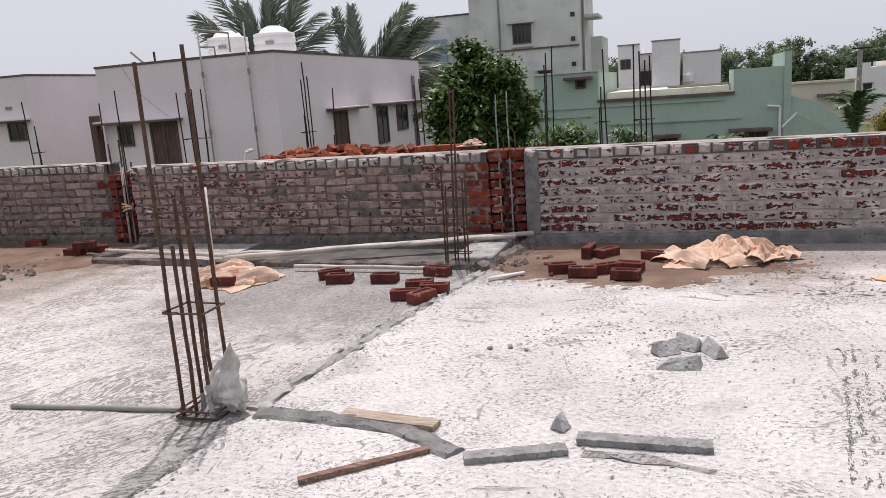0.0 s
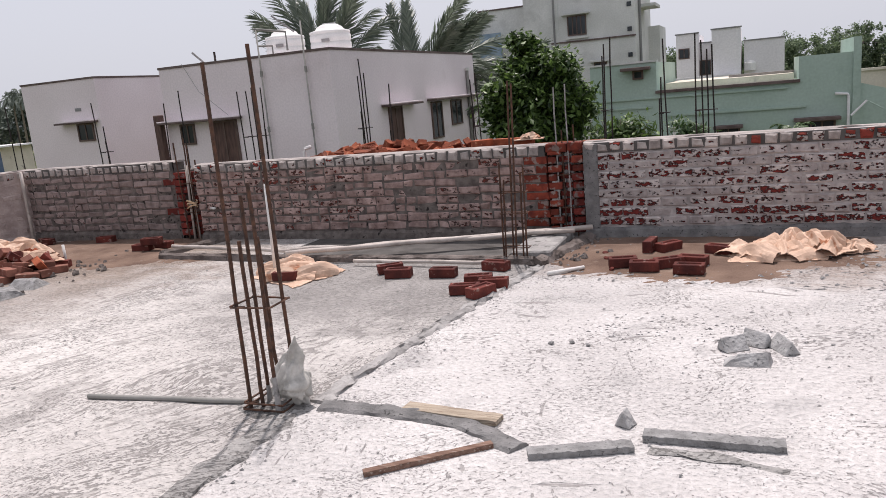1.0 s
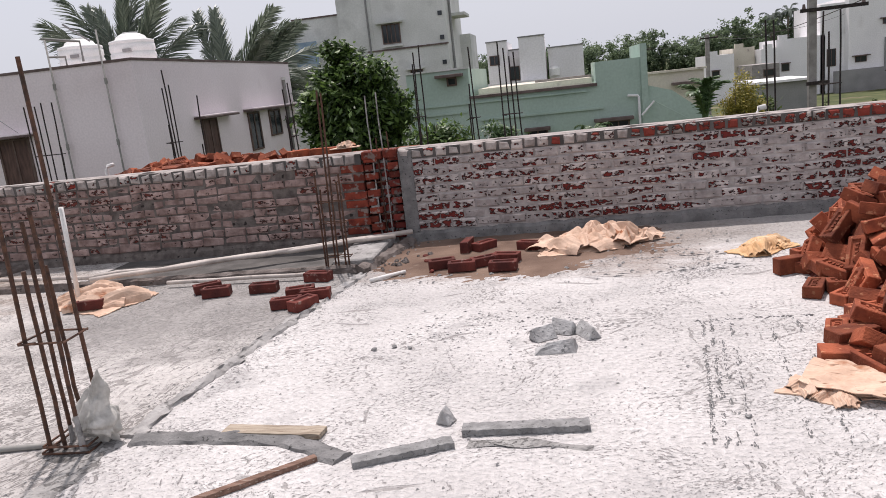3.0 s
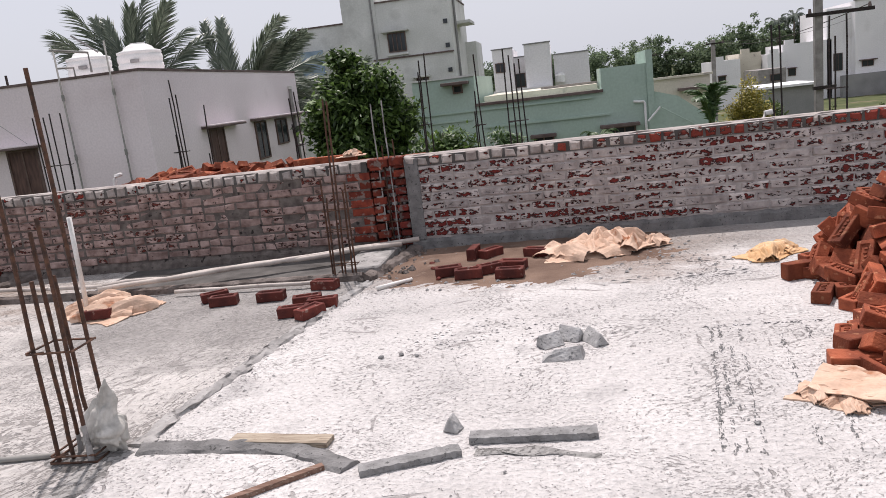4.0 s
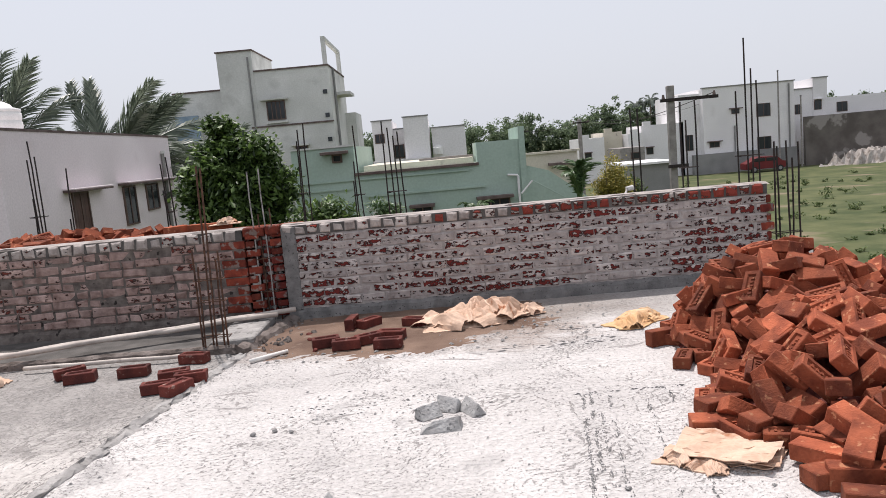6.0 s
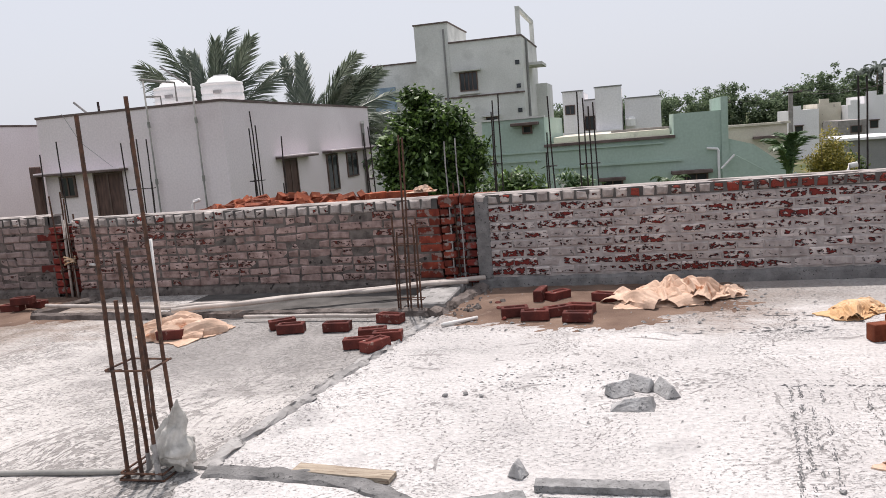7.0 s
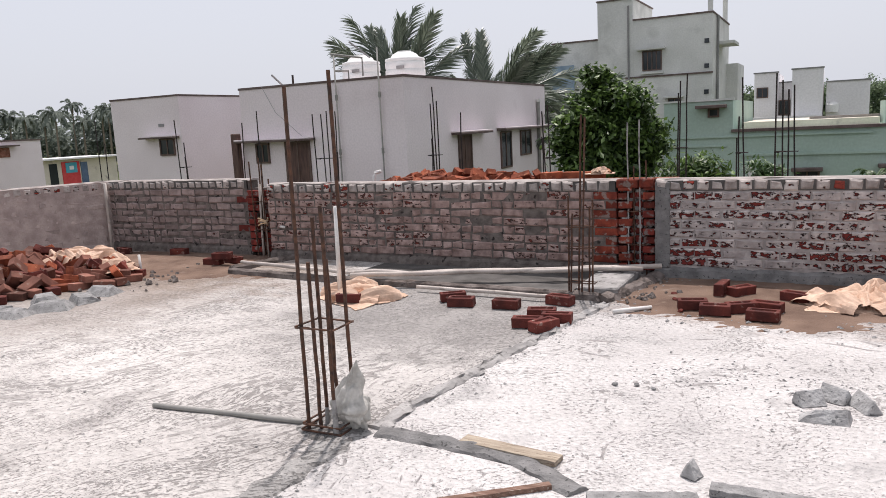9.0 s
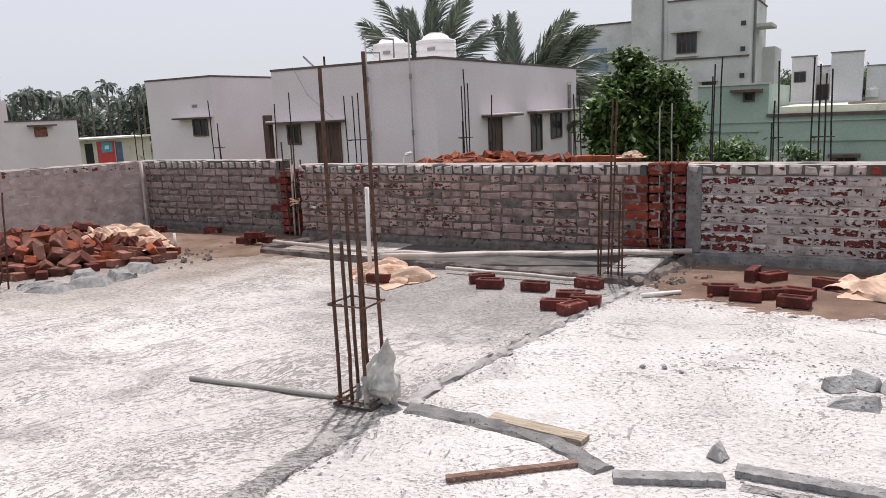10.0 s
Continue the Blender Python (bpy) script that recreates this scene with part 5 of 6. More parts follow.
def dab(x, y, sx, sy, turn=0.0):
    b = len(verts)
    n = 7
    for i in range(n):
        a = 2 * math.pi * i / n
        r = rnd.uniform(0.55, 1.2)
        px, py = sx * r * math.cos(a), sy * r * math.sin(a)
        verts.append((x + px * math.cos(turn) - py * math.sin(turn), y + px * math.sin(turn) + py * math.cos(turn), 0.001))
    verts.append((x, y, 0.007))
    for i in range(n):
        faces.append((b + i, b + (i + 1) % n, b + n))


# Raised grey dabs, added in place of marks pressed into the slab.
for k in range(900):
    line = rnd.choice((0.0, 0.0, 0.045, 0.045, 0.09, 0.15, 0.36, 0.5))
    y = rnd.uniform(2.75, 4.25)
    if noise.noise(Vector((line * 40, y * 5, 3))) > -0.15:
        dab(0.575 + line + 0.22 * (y - 2.8) / 1.45 + rnd.gauss(0, 0.007), y, rnd.uniform(0.002, 0.0055), rnd.uniform(0.003, 0.016), -0.12)
for k in range(60):
    dab(rnd.uniform(0.75, 1.4), 4.25 - 0.03 * rnd.random(), rnd.uniform(0.005, 0.022), rnd.uniform(0.002, 0.004))
for k in range(120):
    u = rnd.random()
    dab(-0.95 + 1.1 * u + rnd.gauss(0, 0.1), 4.30 + 0.12 * u + rnd.gauss(0, 0.17), rnd.uniform(0.003, 0.018), rnd.uniform(0.002, 0.005), 0.1)
for k in range(70):
    dab(rnd.uniform(0.3, 1.3), rnd.choice((5.35, 5.42, 5.75, 5.3)) + rnd.gauss(0, 0.012), rnd.uniform(0.01, 0.05), rnd.uniform(0.0015, 0.004), 0.05)
tagged(new("trowel_marks", mesh_from("trowel_marks", verts, faces, M_STONE)), "grey dabs added for the trowel marks pressed into the slab", "mortar", kind="stuff")
for k, (x, y, s) in enumerate(((-1.12, 4.02, 0.022), (-1.0, 4.05, 0.02), (-0.9, 4.02, 0.018), (-0.93, 6.05, 0.03), (-1.15, 6.1, 0.035), (-1.2, 6.32, 0.03), (-1.05, 5.75, 0.03), (0.75, 3.0, 0.02), (-1.38, 6.2, 0.03))):
    c = part("rubble_piece", lump((s, s * 0.8, s * 0.7), 200 + k, 2), M_BRICK_DARK if 3 <= k < 7 else M_STONE)
    c.location = (x, y, s * 0.4)
    tagged(c, "small broken piece of masonry", "rubble", "small rubble pieces")


rnd = random.Random(88)
verts, faces = [], []
for k in range(150):
    if k < 50:
        x, y = rnd.gauss(-6.6, 0.35), rnd.gauss(5.55, 0.4)
    else:
        x, y = rnd.gauss(-1.5, 0.12), rnd.uniform(5.9, 6.95)
    s = 0.012 + 0.03 * rnd.random() ** 2.5
    if x > -6.2 and k < 90:
        continue
    b = len(verts)
    for ex, ey, ez in ((1, 0.2, 0), (-0.3, 1, 0), (-1, -0.3, 0), (0.3, -1, 0), (0.5, 0.3, 1), (-0.5, -0.2, 0.9)):
        verts.append((x + s * ex * rnd.uniform(0.7, 1.2), y + s * ey * rnd.uniform(0.7, 1.2), 0.008 + s * ez))
    faces += [(b, b + 1, b + 4), (b + 1, b + 5, b + 4), (b + 1, b + 2, b + 5), (b + 2, b + 3, b + 5), (b + 3, b + 4, b + 5), (b + 3, b, b + 4)]
tagged(new("brick_rubble", mesh_from("brick_rubble", verts, faces, M_JOINT_L)), "scattered dark brown bits of broken brick and mortar", "rubble", kind="stuff")


# ---- neighbouring houses ----
def window(parent, x0, x1, z0, z1, face, axis="y", bars=3, shade=None, kind="window"):
    """A framed opening on a wall that faces -y (axis y) or +x (axis x)."""
    m = Matrix.Translation((0, face, 0)) if axis == "y" else Matrix.Translation((face, 0, 0)) @ pose(0, 0, 0, 0, 0, 90)
    w = part(kind, box(x0, x1, -0.02, 0.02, z0, z1, m=m), M_GLASS if kind == "window" else M_DOOR, parent)
    f = bmesh.new()
    for a, b, c, d in ((x0 - 0.05, x0, z0 - 0.05, z1 + 0.05), (x1, x1 + 0.05, z0 - 0.05, z1 + 0.05), (x0, x1, z0 - 0.05, z0), (x0, x1, z1, z1 + 0.05)):
        add_box(f, a, b, -0.05, 0.02, c, d, m)
    for i in range(1, bars):
        x = x0 + (x1 - x0) * i / bars
        add_box(f, x - 0.02, x + 0.02, -0.04, -0.022, z0, z1, m)
    part("frame", f, M_FRAME, w)
    if shade:
        part("sunshade", box(shade[0], shade[1], -0.34, 0.0, shade[2], shade[2] + 0.09, 0.01, m), M_CAPDARK if len(shade) < 4 else shade[3], parent)
    return w


def house_box(name, label, x0, x1, y0, y1, top, material, coping=M_CAPDARK, cop=0.06):
    h = thing(name, label, "house", at=(0, 0, 0))
    part("wall", box(x0, x1, y0, y1, GROUND, top - 0.25), material, h)
    r = bmesh.new()
    for a, b, c, d in ((x0, x1, y0, y0 + 0.12), (x0, x1, y1 - 0.12, y1), (x0, x0 + 0.12, y0 + 0.12, y1 - 0.12), (x1 - 0.12, x1, y0 + 0.12, y1 - 0.12)):
        add_box(r, a, b, c, d, top - 0.25, top)
    part("parapet", r, material, h)
    if coping:
        r = bmesh.new()
        for a, b, c, d in ((x0 - 0.02, x1 + 0.02, y0 - 0.02, y0 + 0.14), (x0 - 0.02, x1 + 0.02, y1 - 0.14, y1 + 0.02), (x0 - 0.02, x0 + 0.14, y0 + 0.14, y1 - 0.14), (x1 - 0.14, x1 + 0.02, y0 + 0.14, y1 - 0.14)):
            add_box(r, a, b, c, d, top, top + cop)
        part("coping", r, coping, h)
    return h


HX = -9.5      # side wall of the near house
h2 = house_box("house", "off-white plastered house with flat roof and dark coping", -14.85, HX, 16.25, 26.6, 2.77, M_WHITEWALL)
window(h2, -13.31, -12.56, -0.8, 1.25, 16.25, bars=2, kind="door")
window(h2, -14.35, -13.97, 0.77, 1.23, 16.25, bars=2)
# Pale top over a dark slab: the sunlit upper side is put into colour.
part("sunshade", box(-14.92, -12.32, 15.9, 16.25, 1.31, 1.36, 0.008), M_CAPDARK, h2)
part("sunshade_top", box(-14.92, -12.32, 15.92, 16.25, 1.362, 1.4, 0.008), M_WHITEWALL, h2, "pale top of the sunshade, its sunlit look put into the paint")
window(h2, 19.2, 19.98, -0.8, 1.19, HX, "x", bars=2, kind="door")
window(h2, 22.29, 23.09, 0.1, 1.19, HX, "x", 2)
window(h2, 24.02, 24.94, 0.42, 1.18, HX, "x", 2)
# Same split here: sunlit top in pale paint, lower part dark.
for a, b, z in ((18.76, 20.95, 1.245), (22.0, 26.6, 1.275)):
    part("sunshade", box(HX, HX + 0.34, a, b, z, z + 0.06, 0.008), M_CAPDARK, h2)
    part("sunshade_top", box(HX, HX + 0.32, a, b, z + 0.062, z + 0.10, 0.008), M_WHITEWALL, h2, "pale top of the sunshade, its sunlit look put into the paint")
for x, top in ((-11.48, 3.49), (-10.16, 3.52)):
    part("drain_pipe", tube([(x, 16.16, GROUND), (x, 16.16, top)], 0.021, 8), M_PVC_GREY, h2, smooth=True)
    for z in (0.9, 2.3):
        part("pipe_socket", tube([(x, 16.16, z), (x, 16.16, z + 0.14)], 0.036, 8), M_PVC_GREY, h2)
part("pipe_arm", tube([(-11.56, 16.16, 3.47), (-11.48, 16.16, 3.46), (-10.9, 16.6, 3.36), (-10.9, 16.6, 2.9)], 0.03, 8), M_PVC_GREY, h2)
part("pipe_arm", tube([(-11.48, 16.16, 3.05), (-11.28, 16.5, 3.05), (-11.28, 16.5, 2.8)], 0.025, 8), M_PVC_GREY, h2)
part("drain_pipe", tube([(HX + 0.06, 25.73, GROUND), (HX + 0.06, 25.73, 2.2)], 0.06, 8), M_PVC_GREY, h2)
part("pipe_cowl", tube([(HX + 0.06, 25.73, 2.2), (HX + 0.06, 25.73, 2.3)], 0.09, 8), M_PVC, h2)
part("antenna", tube([(-13.67, 17.2, 2.5), (-13.67, 17.2, 3.15)], 0.03, 6), M_REBAR_FAR, h2)
part("antenna_arm", tube([(-14.42, 17.2, 3.2), (-13.95, 17.2, 2.8)], 0.03, 6), M_GREYWALL, h2)
part("roof_rod", tube([(-13.09, 19.3, 4.16), (-12.5, 19.5, 3.66)], 0.03, 6), M_GREYWALL, h2)
part("stay_wire", tube([(-14.0, 16.2, 2.85), (-13.5, 16.12, 2.1), (-12.6, 16.05, 1.42)], 0.006, 5), M_GREYWALL, h2)

h1 = house_box("house", "off-white plastered house with flat roof beside its twin", -22.45, -19.2, 18.1, 26.0, 2.92, M_WHITEWALL)
window(h1, -20.18, -19.58, 1.03, 1.5, 18.1, bars=2)
part("sunshade", box(-20.9, -19.3, 17.76, 18.1, 1.56, 1.61, 0.008), M_CAPDARK, h1)
part("sunshade_top", box(-20.9, -19.3, 17.78, 18.1, 1.612, 1.66, 0.008), M_WHITEWALL, h1, "pale top of the sunshade, its sunlit look put into the paint")
part("vent", box(-20.2, -19.95, 18.08, 18.11, 1.95, 2.05), M_GREYWALL, h1)
post = part("boundary_post", box(-15.1, -14.88, 16.0, 16.2, GROUND, 1.58, 0.02), M_DOOR)
tagged(post, "brown rust-stained post beside the white house", "post")


def tank(x, y, z, r, h):
    t = thing("water_tank", "white ribbed plastic water tank with domed lid", "water tank", "roof water tanks")
    prof = [(r * 0.98, 0)]
    for i in range(4):
        a = h * 0.78 * i / 4
        prof += [(r, a + 0.03), (r, a + h * 0.14), (r * 0.965, a + h * 0.155), (r * 0.965, a + h * 0.175)]
    prof += [(r, h * 0.78), (r * 0.98, h * 0.82), (r * 0.78, h * 0.85), (r * 0.70, h * 0.86), (r * 0.62, h * 0.93), (r * 0.42, h * 0.985), (0.01, h)]
    bm = bmesh.new()
    prev = None
    for rad, zz in prof:
        ring = [bm.verts.new((x + rad * math.cos(k * math.pi / 14), y + rad * math.sin(k * math.pi / 14), z + zz)) for k in range(28)]
        if prev:
            for k in range(28):
                bm.faces.new((prev[k], prev[(k + 1) % 28], ring[(k + 1) % 28], ring[k]))
        prev = ring
    part("tank_body", bm, M_TANK, t, smooth=True)
    part("lid", tube([(x, y, z + h * 0.97), (x, y, z + h + 0.02)], r * 0.34, 20), M_TANK, t)
    part("mark", box(x + 0.05, x + 0.3, y - r - 0.012, y - r + 0.03, z + h * 0.55, z + h * 0.62), M_GREYWALL, t, "small dark printed mark")


tank(-13.17, 20.0, 2.6, 0.60, 1.2)
tank(-11.58, 20.0, 2.6, 0.61, 1.18)

# green building
g = thing("green_building", "pale green painted house with stepped parapet", "building")
part("wall", box(-4.3, -2.45, 22.0, 28.0, GROUND, 1.82), M_GREEN, g)
part("wall", box(-2.45, 1.17, 22.0, 28.0, GROUND, 1.0), M_GREEN, g)
part("wall", box(1.17, 2.42, 22.0, 24.5, GROUND, 1.6), M_GREEN, g)
part("fin_wall", box(2.42, 2.6, 21.95, 25.0, GROUND, 1.96), M_GREEN, g)
bm = bmesh.new()
lo = [bm.verts.new((x, 22.02, z)) for x, z in ((2.6, GROUND), (4.4, GROUND), (4.4, -0.3), (3.25, 0.6), (2.6, 0.8))]
hi = [bm.verts.new((v.co.x, 22.3, v.co.z)) for v in lo]
bm.faces.new(lo)
bm.faces.new(hi[::-1])
for i in range(5):
    bm.faces.new((lo[(i + 1) % 5], lo[i], hi[i], hi[(i + 1) % 5]))
part("stair_wall", bm, M_GREEN, g, "sloping green stair wall")
part("coping", box(-2.48, 1.2, 21.93, 22.15, 0.94, 1.02), M_CAPDARK, g)
part("coping", box(-4.33, -2.42, 21.95, 22.15, 1.82, 1.87), M_TOWER, g)
part("cornice", box(-2.2, 1.35, 21.94, 21.998, 0.28, 0.34), M_GREEN, g)
part("cornice", box(-4.2, -2.6, 21.95, 21.998, 0.55, 0.6), M_GREEN, g)
part("cornice", box(-4.2, 0.9, 21.95, 21.998, 0.80, 0.84), M_GREEN, g)
window(g, -0.82, -0.32, -0.55, -0.16, 22.0, bars=2, shade=(-0.95, -0.2, -0.15))
window(g, 1.2, 2.0, -0.6, -0.12, 22.0, bars=3, shade=(1.05, 2.15, -0.08))
window(g, -3.05, -2.85, 1.42, 1.58, 22.0, bars=1, shade=(-3.4, -2.6, 1.62))
part("drain_pipe", tube([(2.33, 21.93, GROUND), (2.33, 21.93, 0.5), (2.31, 21.93, 0.55), (2.02, 21.93, 0.58)], 0.035, 6), M_WHITE, g)
part("stair_rail", tube([(2.38, 21.8, 0.0), (2.73, 21.8, 0.36)], 0.03, 6), M_WHITE, g)
part("stair_rail", tube([(2.73, 21.85, 0.36), (3.7, 21.85, -0.25)], 0.014, 6), M_GREEN, g)
part("roof_slab", box(-2.3, 1.1, 23.0, 27.9, 1.0, 1.18), M_CREAM, g)
part("brick_edge", box(-0.6, 1.15, 24.0, 24.2, 1.18, 1.25), M_POLE, g)
part("standpipe", tube([(-1.9, 21.0, GROUND), (-1.9, 21.0, 0.1), (-1.8, 21.0, 0.18)], 0.05, 8), M_PVC, g)

# grey tower behind
tw = thing("tower_house", "tall weathered grey-green plastered house with stair head", "building")
part("wall", box(-8.4, -4.86, 36.0, 42.0, GROUND, 5.9), M_TOWER, tw)
part("wall", box(-12.5, -8.4, 36.3, 42.0, GROUND, 5.2), M_TOWER, tw)
part("coping", box(-12.5, -10.13, 36.25, 36.45, 5.2, 5.27), M_CAPDARK, tw)
part("coping", box(-8.4, -4.82, 35.95, 36.15, 5.9, 5.97), M_CAPDARK, tw)
part("coping", box(-4.98, -4.82, 36.15, 42.0, 5.9, 5.97), M_CAPDARK, tw)
part("stair_head", box(-10.07, -8.4, 35.97, 40.3, 2.0, 6.9), M_TOWER, tw)
part("stair_coping", box(-10.12, -8.35, 35.9, 40.35, 6.9, 6.96), M_CAPDARK, tw)
part("low_wing", box(-13.6, -12.5, 36.2, 43.0, GROUND, 4.7), M_TOWER, tw)
part("sheet_screen", box(-12.3, -11.2, 35.7, 35.8, 2.9, 4.1), M_SHEET, tw, "blue-grey metal sheet screen")
window(tw, -7.92, -7.13, 3.62, 4.42, 36.0, bars=4, shade=(-8.2, -6.9, 4.5, M_TOWER))
part("sill", box(-8.05, -7.0, 35.85, 36.0, 3.42, 3.5), M_TOWER, tw)
window(tw, -6.75, -6.25, 1.4, 2.2, 36.0, bars=2, shade=(-6.95, -6.1, 2.25, M_TOWER))
part("string_course", box(-8.78, -4.82, 35.93, 35.998, 3.27, 3.34), M_CAPDARK, tw)
part("string_course", box(-12.5, -4.82, 35.93, 35.998, 0.95, 1.02), M_CAPDARK, tw)
for z in (2.35, 3.5, 4.6):
    part("vent", box(-5.2, -5.0, 35.96, 36.03, z, z + 0.2), M_GLASS, tw)
part("drain_pipe", tube([(-4.78, 37.2, GROUND), (-4.78, 37.2, 5.9)], 0.06, 8), M_GREYWALL, tw)
part("drain_pipe", tube([(-8.6, 35.93, GROUND), (-8.6, 35.93, 6.6)], 0.045, 8), M_GREYWALL, tw)
part("side_ledge", box(-4.86, -4.1, 37.5, 39.5, 4.62, 4.76), M_TOWER, tw)
part("side_step", box(-4.9, -4.3, 41.0, 44.0, GROUND, 3.9), M_TOWER, tw)
fr = bmesh.new()
add_box(fr, -5.1, -4.9, 36.2, 36.4, 5.85, 7.3)
add_box(fr, -5.1, -4.9, 41.4, 41.7, 5.85, 7.3)
add_box(fr, -5.1, -4.9, 36.4, 41.4, 7.15, 7.3)
part("roof_frame", fr, M_TOWER, tw, "open concrete frame on the roof")

# white houses further off
wh = thing("house", "white flat-roofed house with boxy stair head", "house")
for x0, x1, top, y in ((-3.93, -2.72, 3.5, 46.0), (-2.72, -1.98, 2.95, 47.0), (-1.96, -0.46, 3.55, 45.0), (-0.3, 1.78, 2.82, 46.5)):
    part("wall", box(x0, x1, y, y + 6, GROUND, top), M_WHITE, wh)
    part("coping", box(x0 - 0.05, x1 + 0.05, y - 0.05, y + 0.2, top, top + 0.07), M_GREYWALL, wh)
window(wh, -3.75, -3.25, 2.2, 2.68, 46.0, bars=2)
window(wh, -2.66, -2.15, 1.2, 1.95, 47.0, bars=2)
part("ledge", box(-3.9, -0.5, 44.4, 45.0, 0.95, 1.1), M_WHITE, wh)
tk = part("roof_tank", tube([(0.0, 46.3, 1.2), (0.0, 46.3, 1.6), (0.0, 46.3, 1.75)], [0.32, 0.32, 0.15], 14), M_TANK, wh)
cr = thing("house", "low cream painted house with flat roof", "house")
part("wall", box(3.5, 5.6, 30.0, 34.0, GROUND, 0.95), M_CREAM, cr)
part("coping", box(3.4, 5.7, 29.9, 30.2, 0.95, 1.03), M_CREAM, cr)
part("ledge", box(4.4, 5.7, 29.6, 30.0, 0.45, 0.55), M_CAPDARK, cr)

rw = thing("house", "two-storey pale grey-white house with dark windows", "house")
part("wall", box(26.7, 35.85, 75.0, 85.0, GROUND, 5.1), M_WHITE, rw)
part("plinth", box(25.4, 35.92, 74.4, 74.99, GROUND, -1.4), M_GREYWALL, rw, "grey compound wall")
part("wing", box(24.6, 26.7, 76.0, 84.0, GROUND, 4.7), M_WHITE, rw)
for x0, x1, z0, z1, s in ((32.1, 33.4, 1.9, 3.1, None), (32.1, 33.4, -1.35, -0.2, None), (27.3, 28.2, -0.75, -0.3, (27.0, 28.5, -0.25)), (29.6, 30.3, 2.4, 2.8, (29.3, 30.6, 2.85)), (25.2, 25.9, -0.9, 0.6, None)):
    window(rw, x0, x1, z0, z1, 75.0 if x0 > 26 else 76.0, bars=2, shade=s)
part("drain_pipe", tube([(29.8, 74.9, -1.4), (29.8, 74.9, 1.2)], 0.08, 6), M_GREYWALL, rw)
part("drain_pipe", tube([(35.3, 74.9, -1.4), (35.3, 74.9, 4.9)], 0.08, 6), M_GREYWALL, rw)
part("coping", box(26.6, 35.95, 74.9, 75.2, 5.1, 5.2), M_GREYWALL, rw)
rw2 = thing("house", "white house with stepped parapet and grey compound wall", "house")
part("wall", box(36.6, 38.7, 77.0, 87.0, GROUND, 4.25), M_WHITE, rw2)
part("stair_head", box(38.7, 40.15, 76.9, 82.0, GROUND, 5.25), M_WHITE, rw2)
part("wall", box(40.15, 48.0, 77.0, 87.0, GROUND, 3.2), M_WHITE, rw2)
part("coping", box(36.5, 38.69, 76.9, 77.2, 4.25, 4.36), M_GREYWALL, rw2)
part("coping", box(38.6, 40.25, 76.8, 77.1, 5.25, 5.36), M_GREYWALL, rw2)
part("compound_wall", box(36.4, 60.0, 74.0, 74.4, GROUND, 1.45), M_PEEL, rw2, "brown rendered wall with peeling patches")
window(rw2, 38.85, 39.5, 2.1, 3.0, 76.9, bars=2, shade=(38.75, 39.65, 3.1, M_WHITE))
window(rw2, 36.9, 37.5, 1.8, 2.7, 77.0, bars=2)
window(rw2, 41.2, 42.2, 1.7, 2.6, 77.0, bars=2)
for x, top in ((33.64, 6.06), (35.83, 3.46)):
    post = thing("street_post", "thin grey steel post by the compound wall", "post")
    part("pole", tube([(x, 73.6, GROUND), (x, 73.6, top)], [0.10, 0.07], 8), M_POLE, post)
    part("cap", tube([(x, 73.6, top), (x, 73.6, top + 0.12)], [0.12, 0.08], 8), M_GREYWALL, post)
bank = part("rubble_bank", mound(-6.0, 12.0, -3.0, 1.2, 1.35, 0.25, 0.5, 33, 0.1), M_DUST)
bank.location = (42.0, 72.0, GROUND)
tagged(bank, "bank of soil and rubble along the compound wall", "rubble", kind="stuff")
for k, (x0, x1, y, top, mat) in enumerate(((14.4, 16.9, 76.0, 1.2, M_WHITE), (17.0, 19.0, 77.0, 1.65, M_CREAM), (19.1, 20.6, 75.0, 1.3, M_WHITE), (20.7, 25.0, 76.0, 2.0, M_WHITE))):
    hh = thing("house", "low white flat-roofed house in the distance", "house", "distant white houses")
    part("wall", box(x0, x1, y, y + 6, GROUND, top), mat, hh)
    part("parapet", box(x0 + 0.2, x0 + 1.0, y, y + 0.3, top, top + 0.4), mat, hh)
    window(hh, x0 + 0.5, x0 + 1.1, -0.9, -0.3, y, bars=1, shade=(x0 + 0.4, x0 + 1.2, -0.25))
shed = thing("shed", "grey block shed with pale sheet roof", "shed")
part("wall", box(11.3, 14.0, 45.0, 49.0, GROUND, -0.55), M_GREYWALL, shed)
part("roof", box(11.1, 14.2, 44.7, 49.2, -0.53, -0.4), M_WHITE, shed)
shed = thing("shed", "brown-grey rendered outbuilding in the field", "shed")
part("wall", box(13.4, 15.2, 55.0, 59.0, GROUND, 0.35), M_POLE, shed)
window(shed, 14.2, 14.8, -0.45, -0.05, 55.0, bars=1)

lh = thing("house", "long white house with small red shuttered window", "house")
part("wall", box(-48, -40, 8.0, 27.28, GROUND, 1.85), M_WHITEWALL, lh)
part("coping", box(-48.05, -39.95, 23.12, 27.33, 1.85, 1.93), M_CAPDARK, lh)
part("upper_floor", box(-47, -40.02, 8.0, 23.1, 1.854, 4.72), M_WHITEWALL, lh)
part("coping", box(-47.05, -39.97, 8.0, 23.15, 4.72, 4.80), M_CAPDARK, lh)
part("stair_side", box(-46, -40.4, 23.1, 23.55, 1.93, 3.0), M_WHITEWALL, lh)
window(lh, 21.2, 22.2, -0.5, 0.2, -40.0, "x", 2)
window(lh, 21.9, 22.6, 2.3, 3.2, -40.02, "x", 2)
part("shutter", box(-40.0, -39.95, 24.66, 25.39, 1.0, 1.52), M_BRICK_DUSTY, lh, "red window shutter")
